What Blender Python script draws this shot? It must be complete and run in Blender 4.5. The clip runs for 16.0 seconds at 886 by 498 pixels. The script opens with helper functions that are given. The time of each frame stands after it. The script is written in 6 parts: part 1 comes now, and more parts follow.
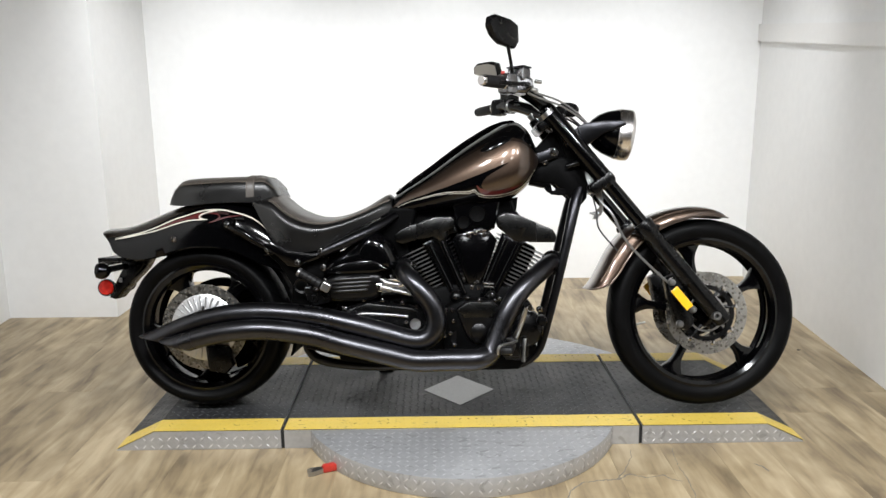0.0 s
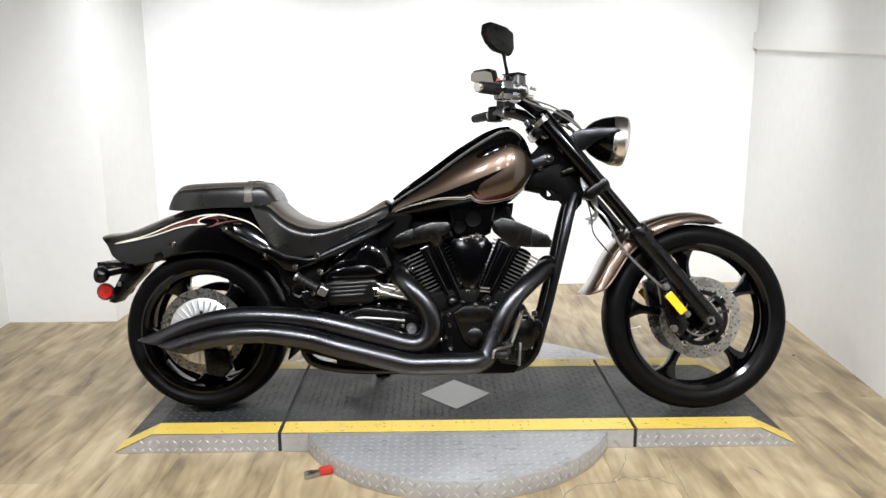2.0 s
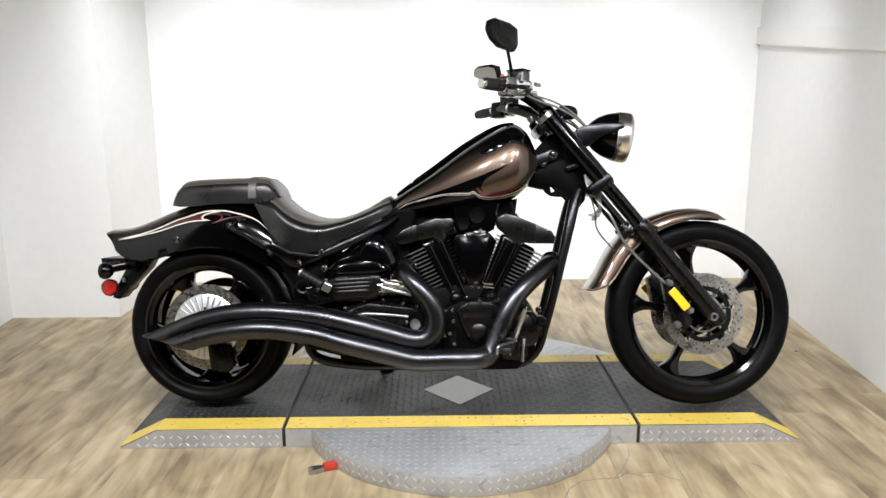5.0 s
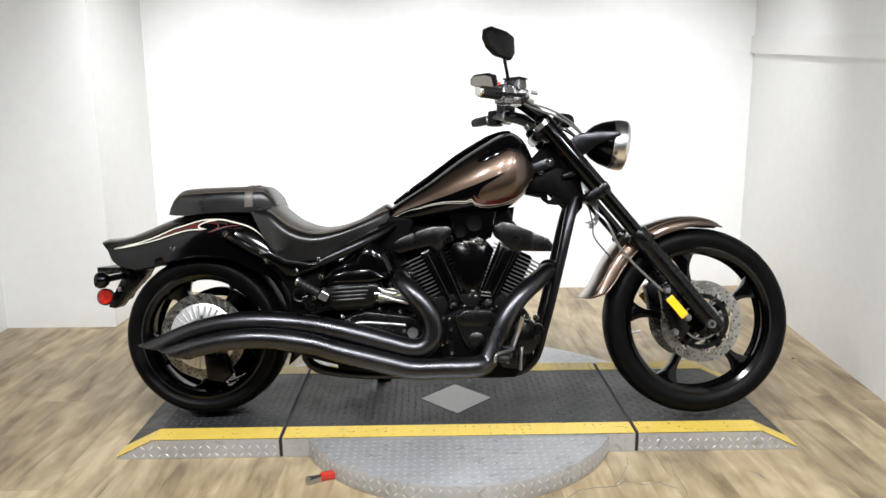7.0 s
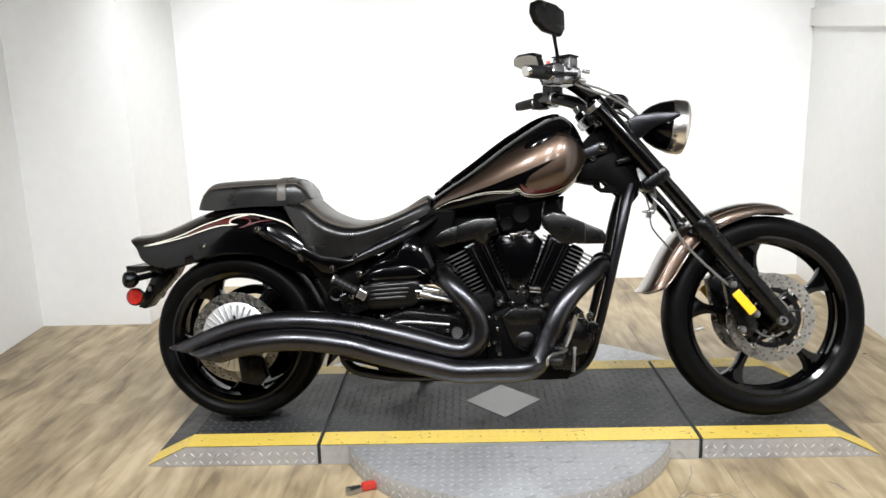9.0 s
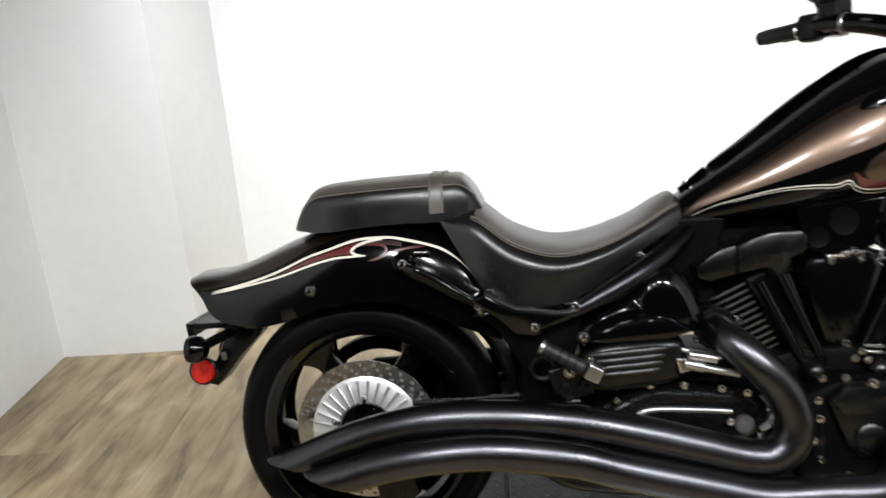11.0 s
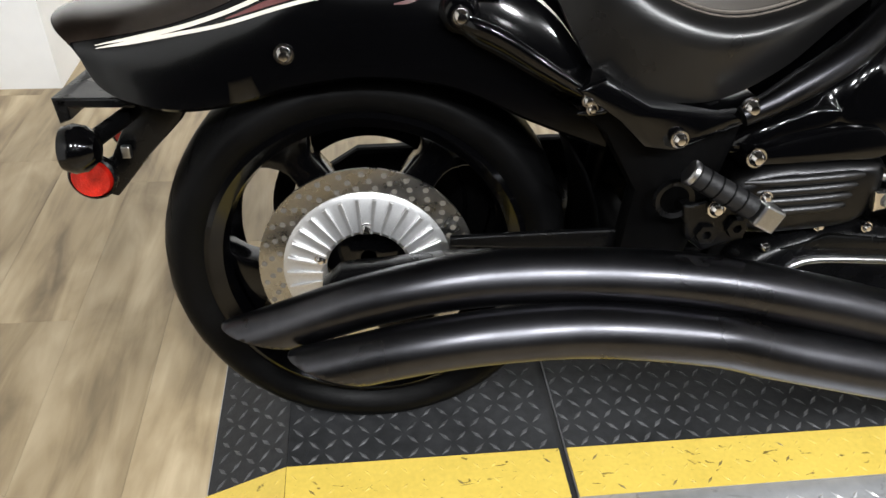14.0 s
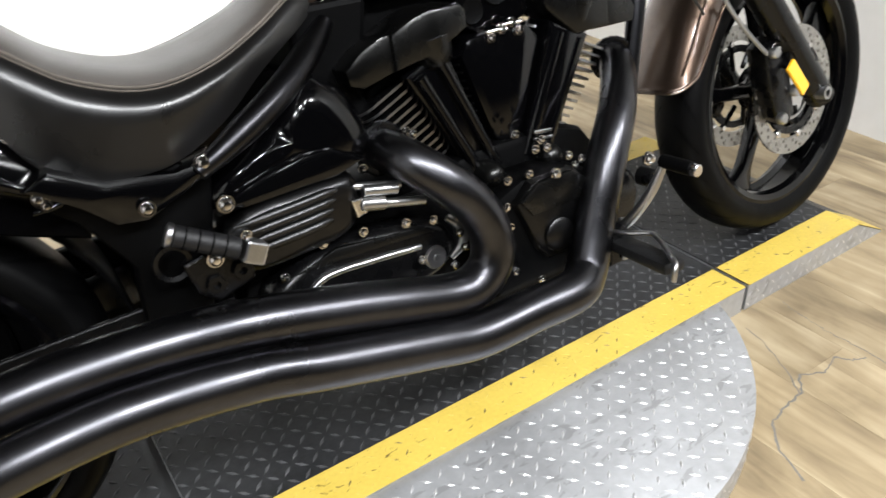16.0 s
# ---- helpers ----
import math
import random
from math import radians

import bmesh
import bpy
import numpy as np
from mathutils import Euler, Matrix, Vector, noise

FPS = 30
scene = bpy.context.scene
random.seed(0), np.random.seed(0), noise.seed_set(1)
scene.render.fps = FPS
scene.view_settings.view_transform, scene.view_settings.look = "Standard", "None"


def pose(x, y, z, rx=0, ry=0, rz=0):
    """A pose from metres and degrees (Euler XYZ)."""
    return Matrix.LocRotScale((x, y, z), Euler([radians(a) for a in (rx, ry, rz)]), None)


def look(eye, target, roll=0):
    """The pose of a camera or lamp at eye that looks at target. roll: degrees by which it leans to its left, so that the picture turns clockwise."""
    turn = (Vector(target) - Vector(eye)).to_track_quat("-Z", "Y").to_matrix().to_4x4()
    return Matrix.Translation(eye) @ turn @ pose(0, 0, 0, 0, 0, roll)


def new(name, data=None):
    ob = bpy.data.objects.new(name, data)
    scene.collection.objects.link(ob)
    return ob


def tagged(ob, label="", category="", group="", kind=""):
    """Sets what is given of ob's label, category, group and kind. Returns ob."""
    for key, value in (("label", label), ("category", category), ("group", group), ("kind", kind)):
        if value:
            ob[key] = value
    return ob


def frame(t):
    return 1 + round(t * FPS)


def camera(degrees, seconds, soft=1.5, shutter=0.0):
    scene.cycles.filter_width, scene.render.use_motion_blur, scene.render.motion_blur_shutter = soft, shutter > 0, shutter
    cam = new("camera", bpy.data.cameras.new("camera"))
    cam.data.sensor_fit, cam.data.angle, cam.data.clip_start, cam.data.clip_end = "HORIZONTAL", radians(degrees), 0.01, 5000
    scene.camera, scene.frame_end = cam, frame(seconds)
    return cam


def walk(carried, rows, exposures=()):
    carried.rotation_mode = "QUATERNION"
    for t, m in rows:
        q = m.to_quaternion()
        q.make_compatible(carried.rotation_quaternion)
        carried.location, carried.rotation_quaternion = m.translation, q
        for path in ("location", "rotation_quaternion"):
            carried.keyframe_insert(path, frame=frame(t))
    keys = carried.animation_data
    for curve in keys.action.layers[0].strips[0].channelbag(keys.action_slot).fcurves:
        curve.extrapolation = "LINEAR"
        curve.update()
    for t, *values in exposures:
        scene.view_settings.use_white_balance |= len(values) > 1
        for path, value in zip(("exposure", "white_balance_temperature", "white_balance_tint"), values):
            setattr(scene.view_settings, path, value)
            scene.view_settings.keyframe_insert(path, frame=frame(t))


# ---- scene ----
# camera: eye, target, roll
cam = camera(60.8, 16.0, shutter=0.2)
PATH = [
    (0, (-0.093, -2.659, 1.205), (-0.067, -0.704, 0.785), -0.4),
    (0.5, (-0.091, -2.656, 1.212), (-0.068, -0.703, 0.781), -0.2),
    (1, (-0.091, -2.665, 1.209), (-0.063, -0.711, 0.784), -0.4),
    (1.5, (-0.083, -2.672, 1.205), (-0.053, -0.716, 0.787), -0.3),
    (2, (-0.083, -2.684, 1.204), (-0.055, -0.725, 0.801), -0.3),
    (2.5, (-0.094, -2.680, 1.224), (-0.065, -0.725, 0.804), -0.1),
    (3, (-0.099, -2.691, 1.210), (-0.067, -0.735, 0.796), -0.2),
    (3.5, (-0.099, -2.688, 1.210), (-0.067, -0.732, 0.795), -0.3),
    (4, (-0.098, -2.688, 1.207), (-0.069, -0.733, 0.788), -0.3),
    (6.5, (-0.086, -2.683, 1.207), (-0.062, -0.723, 0.810), -0.3),
    (7, (-0.098, -2.683, 1.204), (-0.061, -0.722, 0.812), -0.4),
    (7.5, (-0.097, -2.673, 1.216), (-0.059, -0.714, 0.813), -0.2),
    (8, (-0.098, -2.662, 1.209), (-0.049, -0.705, 0.799), -0.4),
    (10.3, (-0.393, -1.935, 1.179), (-0.615, -0.009, 0.686), -3.8),
    (10.5, (-0.492, -1.814, 1.202), (-0.570, 0.115, 0.681), -4.2),
    (10.8, (-0.591, -1.665, 1.220), (-0.611, 0.256, 0.666), -5.2),
    (11, (-0.640, -1.516, 1.194), (-0.742, 0.399, 0.626), -4.4),
    (11.4, (-0.723, -1.258, 1.212), (-0.925, 0.648, 0.638), -4.4),
    (11.5, (-0.746, -1.210, 1.217), (-0.908, 0.684, 0.596), -4.3),
    (11.8, (-0.833, -1.091, 1.208), (-0.795, 0.820, 0.580), -3.1),
    (12, (-0.870, -1.013, 1.218), (-0.718, 0.894, 0.633), -2.3),
    (12.5, (-0.912, -0.934, 1.190), (-0.800, 0.922, 0.453), -1.6),
    (13, (-0.910, -0.900, 1.143), (-0.745, 0.857, 0.202), 0.5),
    (13.5, (-0.917, -0.892, 1.099), (-0.726, 0.758, -0.015), 2.3),
    (14, (-0.909, -0.908, 1.059), (-0.708, 0.652, -0.176), 2.2),
    (14.5, (-0.903, -0.932, 1.056), (-0.606, 0.616, -0.176), 2.0),
    (15, (-0.840, -0.966, 1.046), (-0.357, 0.546, -0.171), 0.8),
    (15.5, (-0.772, -1.010, 1.045), (-0.037, 0.465, -0.088), -0.7),
    (16, (-0.689, -1.052, 1.054), (0.232, 0.375, -0.002), -3.0),
]
EXPOSURES = [(0.0, -0.18), (0.5, -0.10), (1.5, 0.05), (3.0, 0.18), (4.0, 0.1), (6.5, 0.0), (7.0, 0.02), (8.0, 0.12), (10.5, -0.08), (11.8, -0.16), (13.0, -0.12), (13.5, 0.0), (14.0, 0.12), (14.5, 0.14), (15.0, 0.16), (16.0, 0.18)]
walk(cam, [(t, look(e, g, r)) for t, e, g, r in PATH], EXPOSURES)


# world and lights: a closed showroom bay lit by ceiling panels
world = bpy.data.worlds.new("world")
scene.world = world
world.use_nodes = True
world.node_tree.nodes["Background"].inputs[0].default_value = (0.9, 0.92, 1.0, 1)
world.node_tree.nodes["Background"].inputs[1].default_value = 0.03


CEIL = 2.45
COOL = (0.955, 0.975, 1.0)
# small round downlights: a row well in front of the bike, a row behind it, a pair behind the camera
LAMPS = [(-1.35, -1.95, 37), (-0.45, -1.95, 37), (0.45, -1.95, 37), (1.30, -1.95, 35), (-1.2, 0.72, 13.5), (0.0, 0.72, 13), (1.15, 0.72, 12.5), (-0.7, -3.4, 6), (0.5, -3.4, 6)]
for lx, ly, watts in LAMPS:
    lamp_data = bpy.data.lights.new("downlight", "AREA")
    lamp_data.shape, lamp_data.size, lamp_data.energy, lamp_data.color, lamp_data.spread = "DISK", 0.26, watts, COOL, radians(150 if ly < 0 else 84)
    new("downlight", lamp_data).matrix_world = look((lx, ly, CEIL - 0.035), (lx, ly + (1.25 if ly > 0 else 0.9), 0.4))


# ---- materials ----
def mat(name, colour, rough=0.5, metal=0.0, coat=0.0, coat_rough=0.05, var=0.0, var_scale=8.0, bump=0.0, bump_scale=60.0, rough_var=0.0, spec=0.5):
    """A plain surface with colour variation at two scales, uneven gloss and fine relief."""
    m = bpy.data.materials.new(name)
    m.use_nodes = True
    nt = m.node_tree
    b = nt.nodes["Principled BSDF"]
    b.inputs["Roughness"].default_value, b.inputs["Metallic"].default_value = rough, metal
    b.inputs["Coat Weight"].default_value, b.inputs["Coat Roughness"].default_value = coat, coat_rough
    b.inputs["Specular IOR Level"].default_value = spec
    b.inputs["Base Color"].default_value = (*colour, 1)
    tc = nt.nodes.new("ShaderNodeTexCoord")
    if var > 0:
        n1, n2 = nt.nodes.new("ShaderNodeTexNoise"), nt.nodes.new("ShaderNodeTexNoise")
        n1.inputs["Scale"].default_value, n2.inputs["Scale"].default_value = var_scale, var_scale * 9
        n1.inputs["Detail"].default_value = 5
        nt.links.new(tc.outputs["Object"], n1.inputs["Vector"])
        nt.links.new(tc.outputs["Object"], n2.inputs["Vector"])
        add = nt.nodes.new("ShaderNodeMath")
        add.operation = "ADD"
        nt.links.new(n1.outputs["Fac"], add.inputs[0])
        nt.links.new(n2.outputs["Fac"], add.inputs[1])
        rng = nt.nodes.new("ShaderNodeMapRange")
        rng.inputs["From Min"].default_value, rng.inputs["From Max"].default_value = 0.6, 1.4
        rng.inputs["To Min"].default_value, rng.inputs["To Max"].default_value = 1 - var, 1 + var
        nt.links.new(add.outputs[0], rng.inputs["Value"])
        mul = nt.nodes.new("ShaderNodeVectorMath")
        mul.operation = "SCALE"
        mul.inputs[0].default_value = colour
        nt.links.new(rng.outputs["Result"], mul.inputs["Scale"])
        nt.links.new(mul.outputs["Vector"], b.inputs["Base Color"])
        if rough_var > 0:
            r2 = nt.nodes.new("ShaderNodeMapRange")
            r2.inputs["From Min"].default_value, r2.inputs["From Max"].default_value = 0.3, 0.7
            r2.inputs["To Min"].default_value, r2.inputs["To Max"].default_value = max(0.02, rough - rough_var), min(1, rough + rough_var)
            nt.links.new(n1.outputs["Fac"], r2.inputs["Value"])
            nt.links.new(r2.outputs["Result"], b.inputs["Roughness"])
    if bump > 0:
        nb, bp = nt.nodes.new("ShaderNodeTexNoise"), nt.nodes.new("ShaderNodeBump")
        nb.inputs["Scale"].default_value, nb.inputs["Detail"].default_value = bump_scale, 6
        bp.inputs["Strength"].default_value, bp.inputs["Distance"].default_value = bump, 0.002
        nt.links.new(tc.outputs["Object"], nb.inputs["Vector"])
        nt.links.new(nb.outputs["Fac"], bp.inputs["Height"])
        nt.links.new(bp.outputs["Normal"], b.inputs["Normal"])
    return m


def plank_material():
    """Grey-brown laminate planks: streaky grain along y, knots and worn patches, a tint of its own for each board."""
    m = bpy.data.materials.new("plank")
    m.use_nodes = True
    nt, N = m.node_tree, m.node_tree.nodes.new
    b = nt.nodes["Principled BSDF"]
    tc, info = N("ShaderNodeTexCoord"), N("ShaderNodeObjectInfo")
    shift = N("ShaderNodeVectorMath")
    shift.operation = "ADD"
    rnd = N("ShaderNodeVectorMath")
    rnd.operation = "SCALE"
    rnd.inputs[0].default_value = (7.3, 31.0, 5.0)
    nt.links.new(info.outputs["Random"], rnd.inputs["Scale"])
    nt.links.new(tc.outputs["Object"], shift.inputs[0])
    nt.links.new(rnd.outputs["Vector"], shift.inputs[1])
    mp = N("ShaderNodeMapping")
    mp.inputs["Scale"].default_value = (20, 2.4, 1)
    nt.links.new(shift.outputs["Vector"], mp.inputs["Vector"])
    grain = N("ShaderNodeTexNoise")
    grain.inputs["Scale"].default_value, grain.inputs["Detail"].default_value, grain.inputs["Distortion"].default_value = 1.0, 8, 1.2
    nt.links.new(mp.outputs["Vector"], grain.inputs["Vector"])
    mp2 = N("ShaderNodeMapping")
    mp2.inputs["Scale"].default_value = (8, 3.6, 1)
    nt.links.new(shift.outputs["Vector"], mp2.inputs["Vector"])
    patch = N("ShaderNodeTexNoise")
    patch.inputs["Scale"].default_value, patch.inputs["Detail"].default_value, patch.inputs["Distortion"].default_value = 1.0, 5, 0.6
    nt.links.new(mp2.outputs["Vector"], patch.inputs["Vector"])
    mix = N("ShaderNodeMath")
    mix.operation = "MULTIPLY_ADD"
    mix.inputs[1].default_value = 0.42
    nt.links.new(grain.outputs["Fac"], mix.inputs[0])
    half = N("ShaderNodeMath")
    half.operation = "MULTIPLY"
    half.inputs[1].default_value = 0.58
    nt.links.new(patch.outputs["Fac"], half.inputs[0])
    nt.links.new(half.outputs[0], mix.inputs[2])
    ramp = N("ShaderNodeValToRGB")
    e = ramp.color_ramp.elements
    e[0].position, e[0].color = 0.34, (0.140, 0.103, 0.060, 1)
    e[1].position, e[1].color = 0.66, (0.450, 0.362, 0.232, 1)
    mid = e.new(0.5)
    mid.color = (0.305, 0.234, 0.137, 1)
    nt.links.new(mix.outputs[0], ramp.inputs["Fac"])
    tint = N("ShaderNodeMapRange")
    tint.inputs["To Min"].default_value, tint.inputs["To Max"].default_value = 0.90, 1.10
    nt.links.new(info.outputs["Random"], tint.inputs["Value"])
    mul = N("ShaderNodeVectorMath")
    mul.operation = "SCALE"
    nt.links.new(ramp.outputs["Color"], mul.inputs[0])
    nt.links.new(tint.outputs["Result"], mul.inputs["Scale"])
    nt.links.new(mul.outputs["Vector"], b.inputs["Base Color"])
    r = N("ShaderNodeMapRange")
    r.inputs["To Min"].default_value, r.inputs["To Max"].default_value = 0.52, 0.34
    nt.links.new(grain.outputs["Fac"], r.inputs["Value"])
    nt.links.new(r.outputs["Result"], b.inputs["Roughness"])
    bp = N("ShaderNodeBump")
    bp.inputs["Strength"].default_value, bp.inputs["Distance"].default_value = 0.25, 0.001
    nt.links.new(grain.outputs["Fac"], bp.inputs["Height"])
    nt.links.new(bp.outputs["Normal"], b.inputs["Normal"])
    return m


M_WALL = mat("white_wall", (0.80, 0.80, 0.79), 0.55, var=0.03, var_scale=2.2, bump=0.15, bump_scale=90, rough_var=0.06)
M_DARKWALL = mat("dark_wall", (0.035, 0.034, 0.033), 0.7, var=0.1, var_scale=2, bump=0.1)
M_TRIM = mat("white_trim", (0.78, 0.77, 0.75), 0.4, var=0.02, var_scale=5)
M_CEIL = mat("ceiling_grey", (0.045, 0.044, 0.043), 0.8, var=0.03, var_scale=3, bump=0.3)
M_UNDER = mat("floor_joint", (0.12, 0.09, 0.055), 0.7, var=0.1)
M_PLANK = plank_material()
M_BLACKPLATE = mat("black_tread_plate", (0.020, 0.0205, 0.0215), 0.46, spec=0.3, var=0.5, var_scale=7, bump=0.25, bump_scale=220, rough_var=0.12)
M_BLACKTREAD = mat("worn_tread", (0.078, 0.079, 0.082), 0.42, metal=0.35, var=0.6, var_scale=9, rough_var=0.1)
M_ALU = mat("aluminium_tread_plate", (0.48, 0.485, 0.495), 0.5, metal=0.66, var=0.12, var_scale=6, bump=0.12, bump_scale=160, rough_var=0.08)
M_ALUTREAD = mat("polished_tread", (0.68, 0.68, 0.69), 0.38, metal=0.75, var=0.06, var_scale=12)
M_WEAR = mat("rubbed_tape", (0.19, 0.14, 0.035), 0.5, var=0.5, var_scale=20)
M_YELLOW = mat("yellow_tape", (0.63, 0.46, 0.085), 0.42, var=0.10, var_scale=14, bump=0.1, rough_var=0.1)


def scuff(m, colour, scale, threshold):
    """Small dark scrapes over a material's colour."""
    nt = m.node_tree
    b = nt.nodes["Principled BSDF"]
    source = b.inputs["Base Color"].links[0].from_socket
    tc, mp, n, rng, mix = (nt.nodes.new(k) for k in ("ShaderNodeTexCoord", "ShaderNodeMapping", "ShaderNodeTexNoise", "ShaderNodeMapRange", "ShaderNodeMix"))
    mp.inputs["Scale"].default_value = (1.0, 2.4, 1.0)
    mp.inputs["Rotation"].default_value = (0, 0, 0.6)
    n.inputs["Scale"].default_value, n.inputs["Detail"].default_value, n.inputs["Distortion"].default_value = scale, 3, 1.5
    rng.inputs["From Min"].default_value, rng.inputs["From Max"].default_value = threshold, threshold + 0.05
    mix.data_type = "RGBA"
    mix.inputs[7].default_value = (*colour, 1)
    nt.links.new(tc.outputs["Object"], mp.inputs["Vector"])
    nt.links.new(mp.outputs["Vector"], n.inputs["Vector"])
    nt.links.new(n.outputs["Fac"], rng.inputs["Value"])
    nt.links.new(rng.outputs["Result"], mix.inputs[0])
    nt.links.new(source, mix.inputs[6])
    nt.links.new(mix.outputs[2], b.inputs["Base Color"])


scuff(M_YELLOW, (0.16, 0.11, 0.02), 34, 0.66)
scuff(M_ALU, (0.38, 0.38, 0.385), 14, 0.60)
M_DIAMOND = mat("worn_steel", (0.30, 0.30, 0.30), 0.42, metal=0.75, var=0.25, var_scale=30, rough_var=0.12)
M_GAP = mat("rubber_gap", (0.012, 0.012, 0.012), 0.7, var=0.2)


# ---- mesh helpers ----
def obj(name, bm, material, smooth=False, parent=None, label=""):
    me = bpy.data.meshes.new(name)
    bmesh.ops.recalc_face_normals(bm, faces=bm.faces[:])
    bm.to_mesh(me)
    bm.free()
    if smooth:
        for p in me.polygons:
            p.use_smooth = True
        me.set_sharp_from_angle(angle=radians(smooth if smooth > 1 else 38))
    for one in material if isinstance(material, (list, tuple)) else [material]:
        me.materials.append(one)
    ob = new(name, me)
    if parent:
        ob.parent = parent
    if label:
        ob["label"] = label
    return ob


def box(bm, x0, x1, y0, y1, z0, z1, bevel=0.0, m=None):
    r = bmesh.ops.create_cube(bm, size=1)
    bmesh.ops.transform(bm, verts=r["verts"], matrix=(m or Matrix()) @ Matrix.LocRotScale(((x0 + x1) / 2, (y0 + y1) / 2, (z0 + z1) / 2), None, (x1 - x0, y1 - y0, z1 - z0)))
    if bevel > 0:
        edges = list({e for v in r["verts"] for e in v.link_edges})
        bmesh.ops.bevel(bm, geom=edges, offset=bevel, segments=2, affect="EDGES", profile=0.5)
    return bm


def box_ob(name, dims, material, bevel=0.004, parent=None, label="", m=None):
    return obj(name, box(bmesh.new(), *dims, bevel, m), material, 0, parent, label)


def prism(bm, outline, lo, hi, axis="z", m=None, bevel=0.0):
    """A flat outline pulled along an axis; the outline is (x, y) for z and (x, z) for y."""
    put = (lambda a, b, c: (a, b, c)) if axis == "z" else (lambda a, b, c: (a, c, b))
    low = [bm.verts.new(put(a, b, lo)) for a, b in outline]
    top = [bm.verts.new(put(a, b, hi)) for a, b in outline]
    n = len(outline)
    faces = [bm.faces.new(low[::-1]), bm.faces.new(top)]
    for i in range(n):
        faces.append(bm.faces.new((low[i], low[(i + 1) % n], top[(i + 1) % n], top[i])))
    if m:
        bmesh.ops.transform(bm, verts=low + top, matrix=m)
    if bevel > 0:
        bmesh.ops.recalc_face_normals(bm, faces=faces)
        rim = [e for e in {e for f in faces[:2] for e in f.edges}]
        bmesh.ops.bevel(bm, geom=rim, offset=bevel, segments=2, affect="EDGES", profile=0.5)
    return bm


# ---- room ----
BACK, PIER_Y, PIER_X, LEFT = 2.03, 1.285, -1.80, -2.38
RIGHT_BACK, RIGHT_SLOPE = 1.895, 0.0925
FRONT, BAY = -7.5, -1.6


def right_x(y):
    return RIGHT_BACK + (y - BACK) * RIGHT_SLOPE


def wall(name, outline, label, material=None):
    ob = obj(name, prism(bmesh.new(), outline, 0.0, CEIL), material or M_WALL)
    return tagged(ob, label, "wall", kind="structure")


wall("wall_north", [(PIER_X, BACK), (RIGHT_BACK, BACK), (RIGHT_BACK + 0.15, BACK + 0.15), (PIER_X, BACK + 0.15)], "plain white painted back wall of the photo bay")
wall("wall_pier", [(LEFT - 0.15, PIER_Y), (PIER_X, PIER_Y), (PIER_X, BACK + 0.15), (LEFT - 0.15, BACK + 0.15)], "white painted wall section standing proud of the back wall")
wall("wall_west", [(LEFT - 0.15, BAY), (LEFT + 0.20, BAY), (LEFT, PIER_Y), (LEFT - 0.15, PIER_Y)], "plain white painted side wall")
wall("wall_east", [(right_x(BAY), BAY), (right_x(BAY) + 0.5, BAY), (RIGHT_BACK + 0.15, BACK + 0.15), (RIGHT_BACK, BACK)], "white painted side wall with a ledge")
wall("wall_south", [(-4.0, FRONT - 0.15), (4.0, FRONT - 0.15), (4.0, FRONT), (-4.0, FRONT)], "dark far wall of the unlit showroom", M_DARKWALL)
wall("wall_far_west", [(-4.0, FRONT), (-3.85, FRONT), (LEFT - 0.15, BAY), (LEFT - 0.3, BAY)], "dark side wall of the unlit showroom", M_DARKWALL)
wall("wall_far_east", [(3.85, FRONT), (4.0, FRONT), (right_x(BAY) + 0.65, BAY), (right_x(BAY) + 0.5, BAY)], "dark side wall of the unlit showroom", M_DARKWALL)
tagged(obj("ceiling", box(bmesh.new(), -4.0, 4.0, FRONT - 0.15, BACK + 0.15, CEIL, CEIL + 0.1), M_CEIL), "dark grey painted ceiling", "ceiling", kind="structure")

# sloping ledge board on the side wall
ledge = bmesh.new()
for y, z in ((2.03, 1.462), (-0.6, 1.275)):
    x = right_x(y)
    for dx, dz in ((0.0, 0.0), (-0.018, 0.0), (-0.018, 0.098), (0.0, 0.098)):
        ledge.verts.new((x + dx, y - (0.001 if y > 2 else 0), z + dz))
ledge.verts.ensure_lookup_table()
for i in range(4):
    ledge.faces.new([ledge.verts[k] for k in (i, (i + 1) % 4, 4 + (i + 1) % 4, 4 + i)])
ledge.faces.new([ledge.verts[k] for k in (0, 1, 2, 3)])
ledge.faces.new([ledge.verts[k] for k in (4, 5, 6, 7)])
tagged(obj("trim_ledge", ledge, M_TRIM), "white painted ledge board along the side wall", "trim", kind="structure")

for lx, ly, watts in LAMPS:
    fixture = tagged(new("ceiling_light"), "small round white downlight in the ceiling", "ceiling light", "ceiling lights")
    fixture.location = (lx, ly, CEIL)
    ring = bmesh.new()
    for k in range(24):
        a0, a1 = 2 * math.pi * k / 24, 2 * math.pi * (k + 1) / 24
        quad = [(0.150, a0), (0.150, a1), (0.134, a1), (0.134, a0)]
        lo = [ring.verts.new((r * math.cos(a), r * math.sin(a), -0.012)) for r, a in quad]
        hi = [ring.verts.new((r * math.cos(a), r * math.sin(a), -0.0005)) for r, a in quad]
        ring.faces.new(lo)
        for i in range(4):
            ring.faces.new((lo[i], lo[(i + 1) % 4], hi[(i + 1) % 4], hi[i]))
    bmesh.ops.remove_doubles(ring, verts=ring.verts[:], dist=1e-5)
    obj("trim_ring", ring, M_TRIM, 0, fixture)

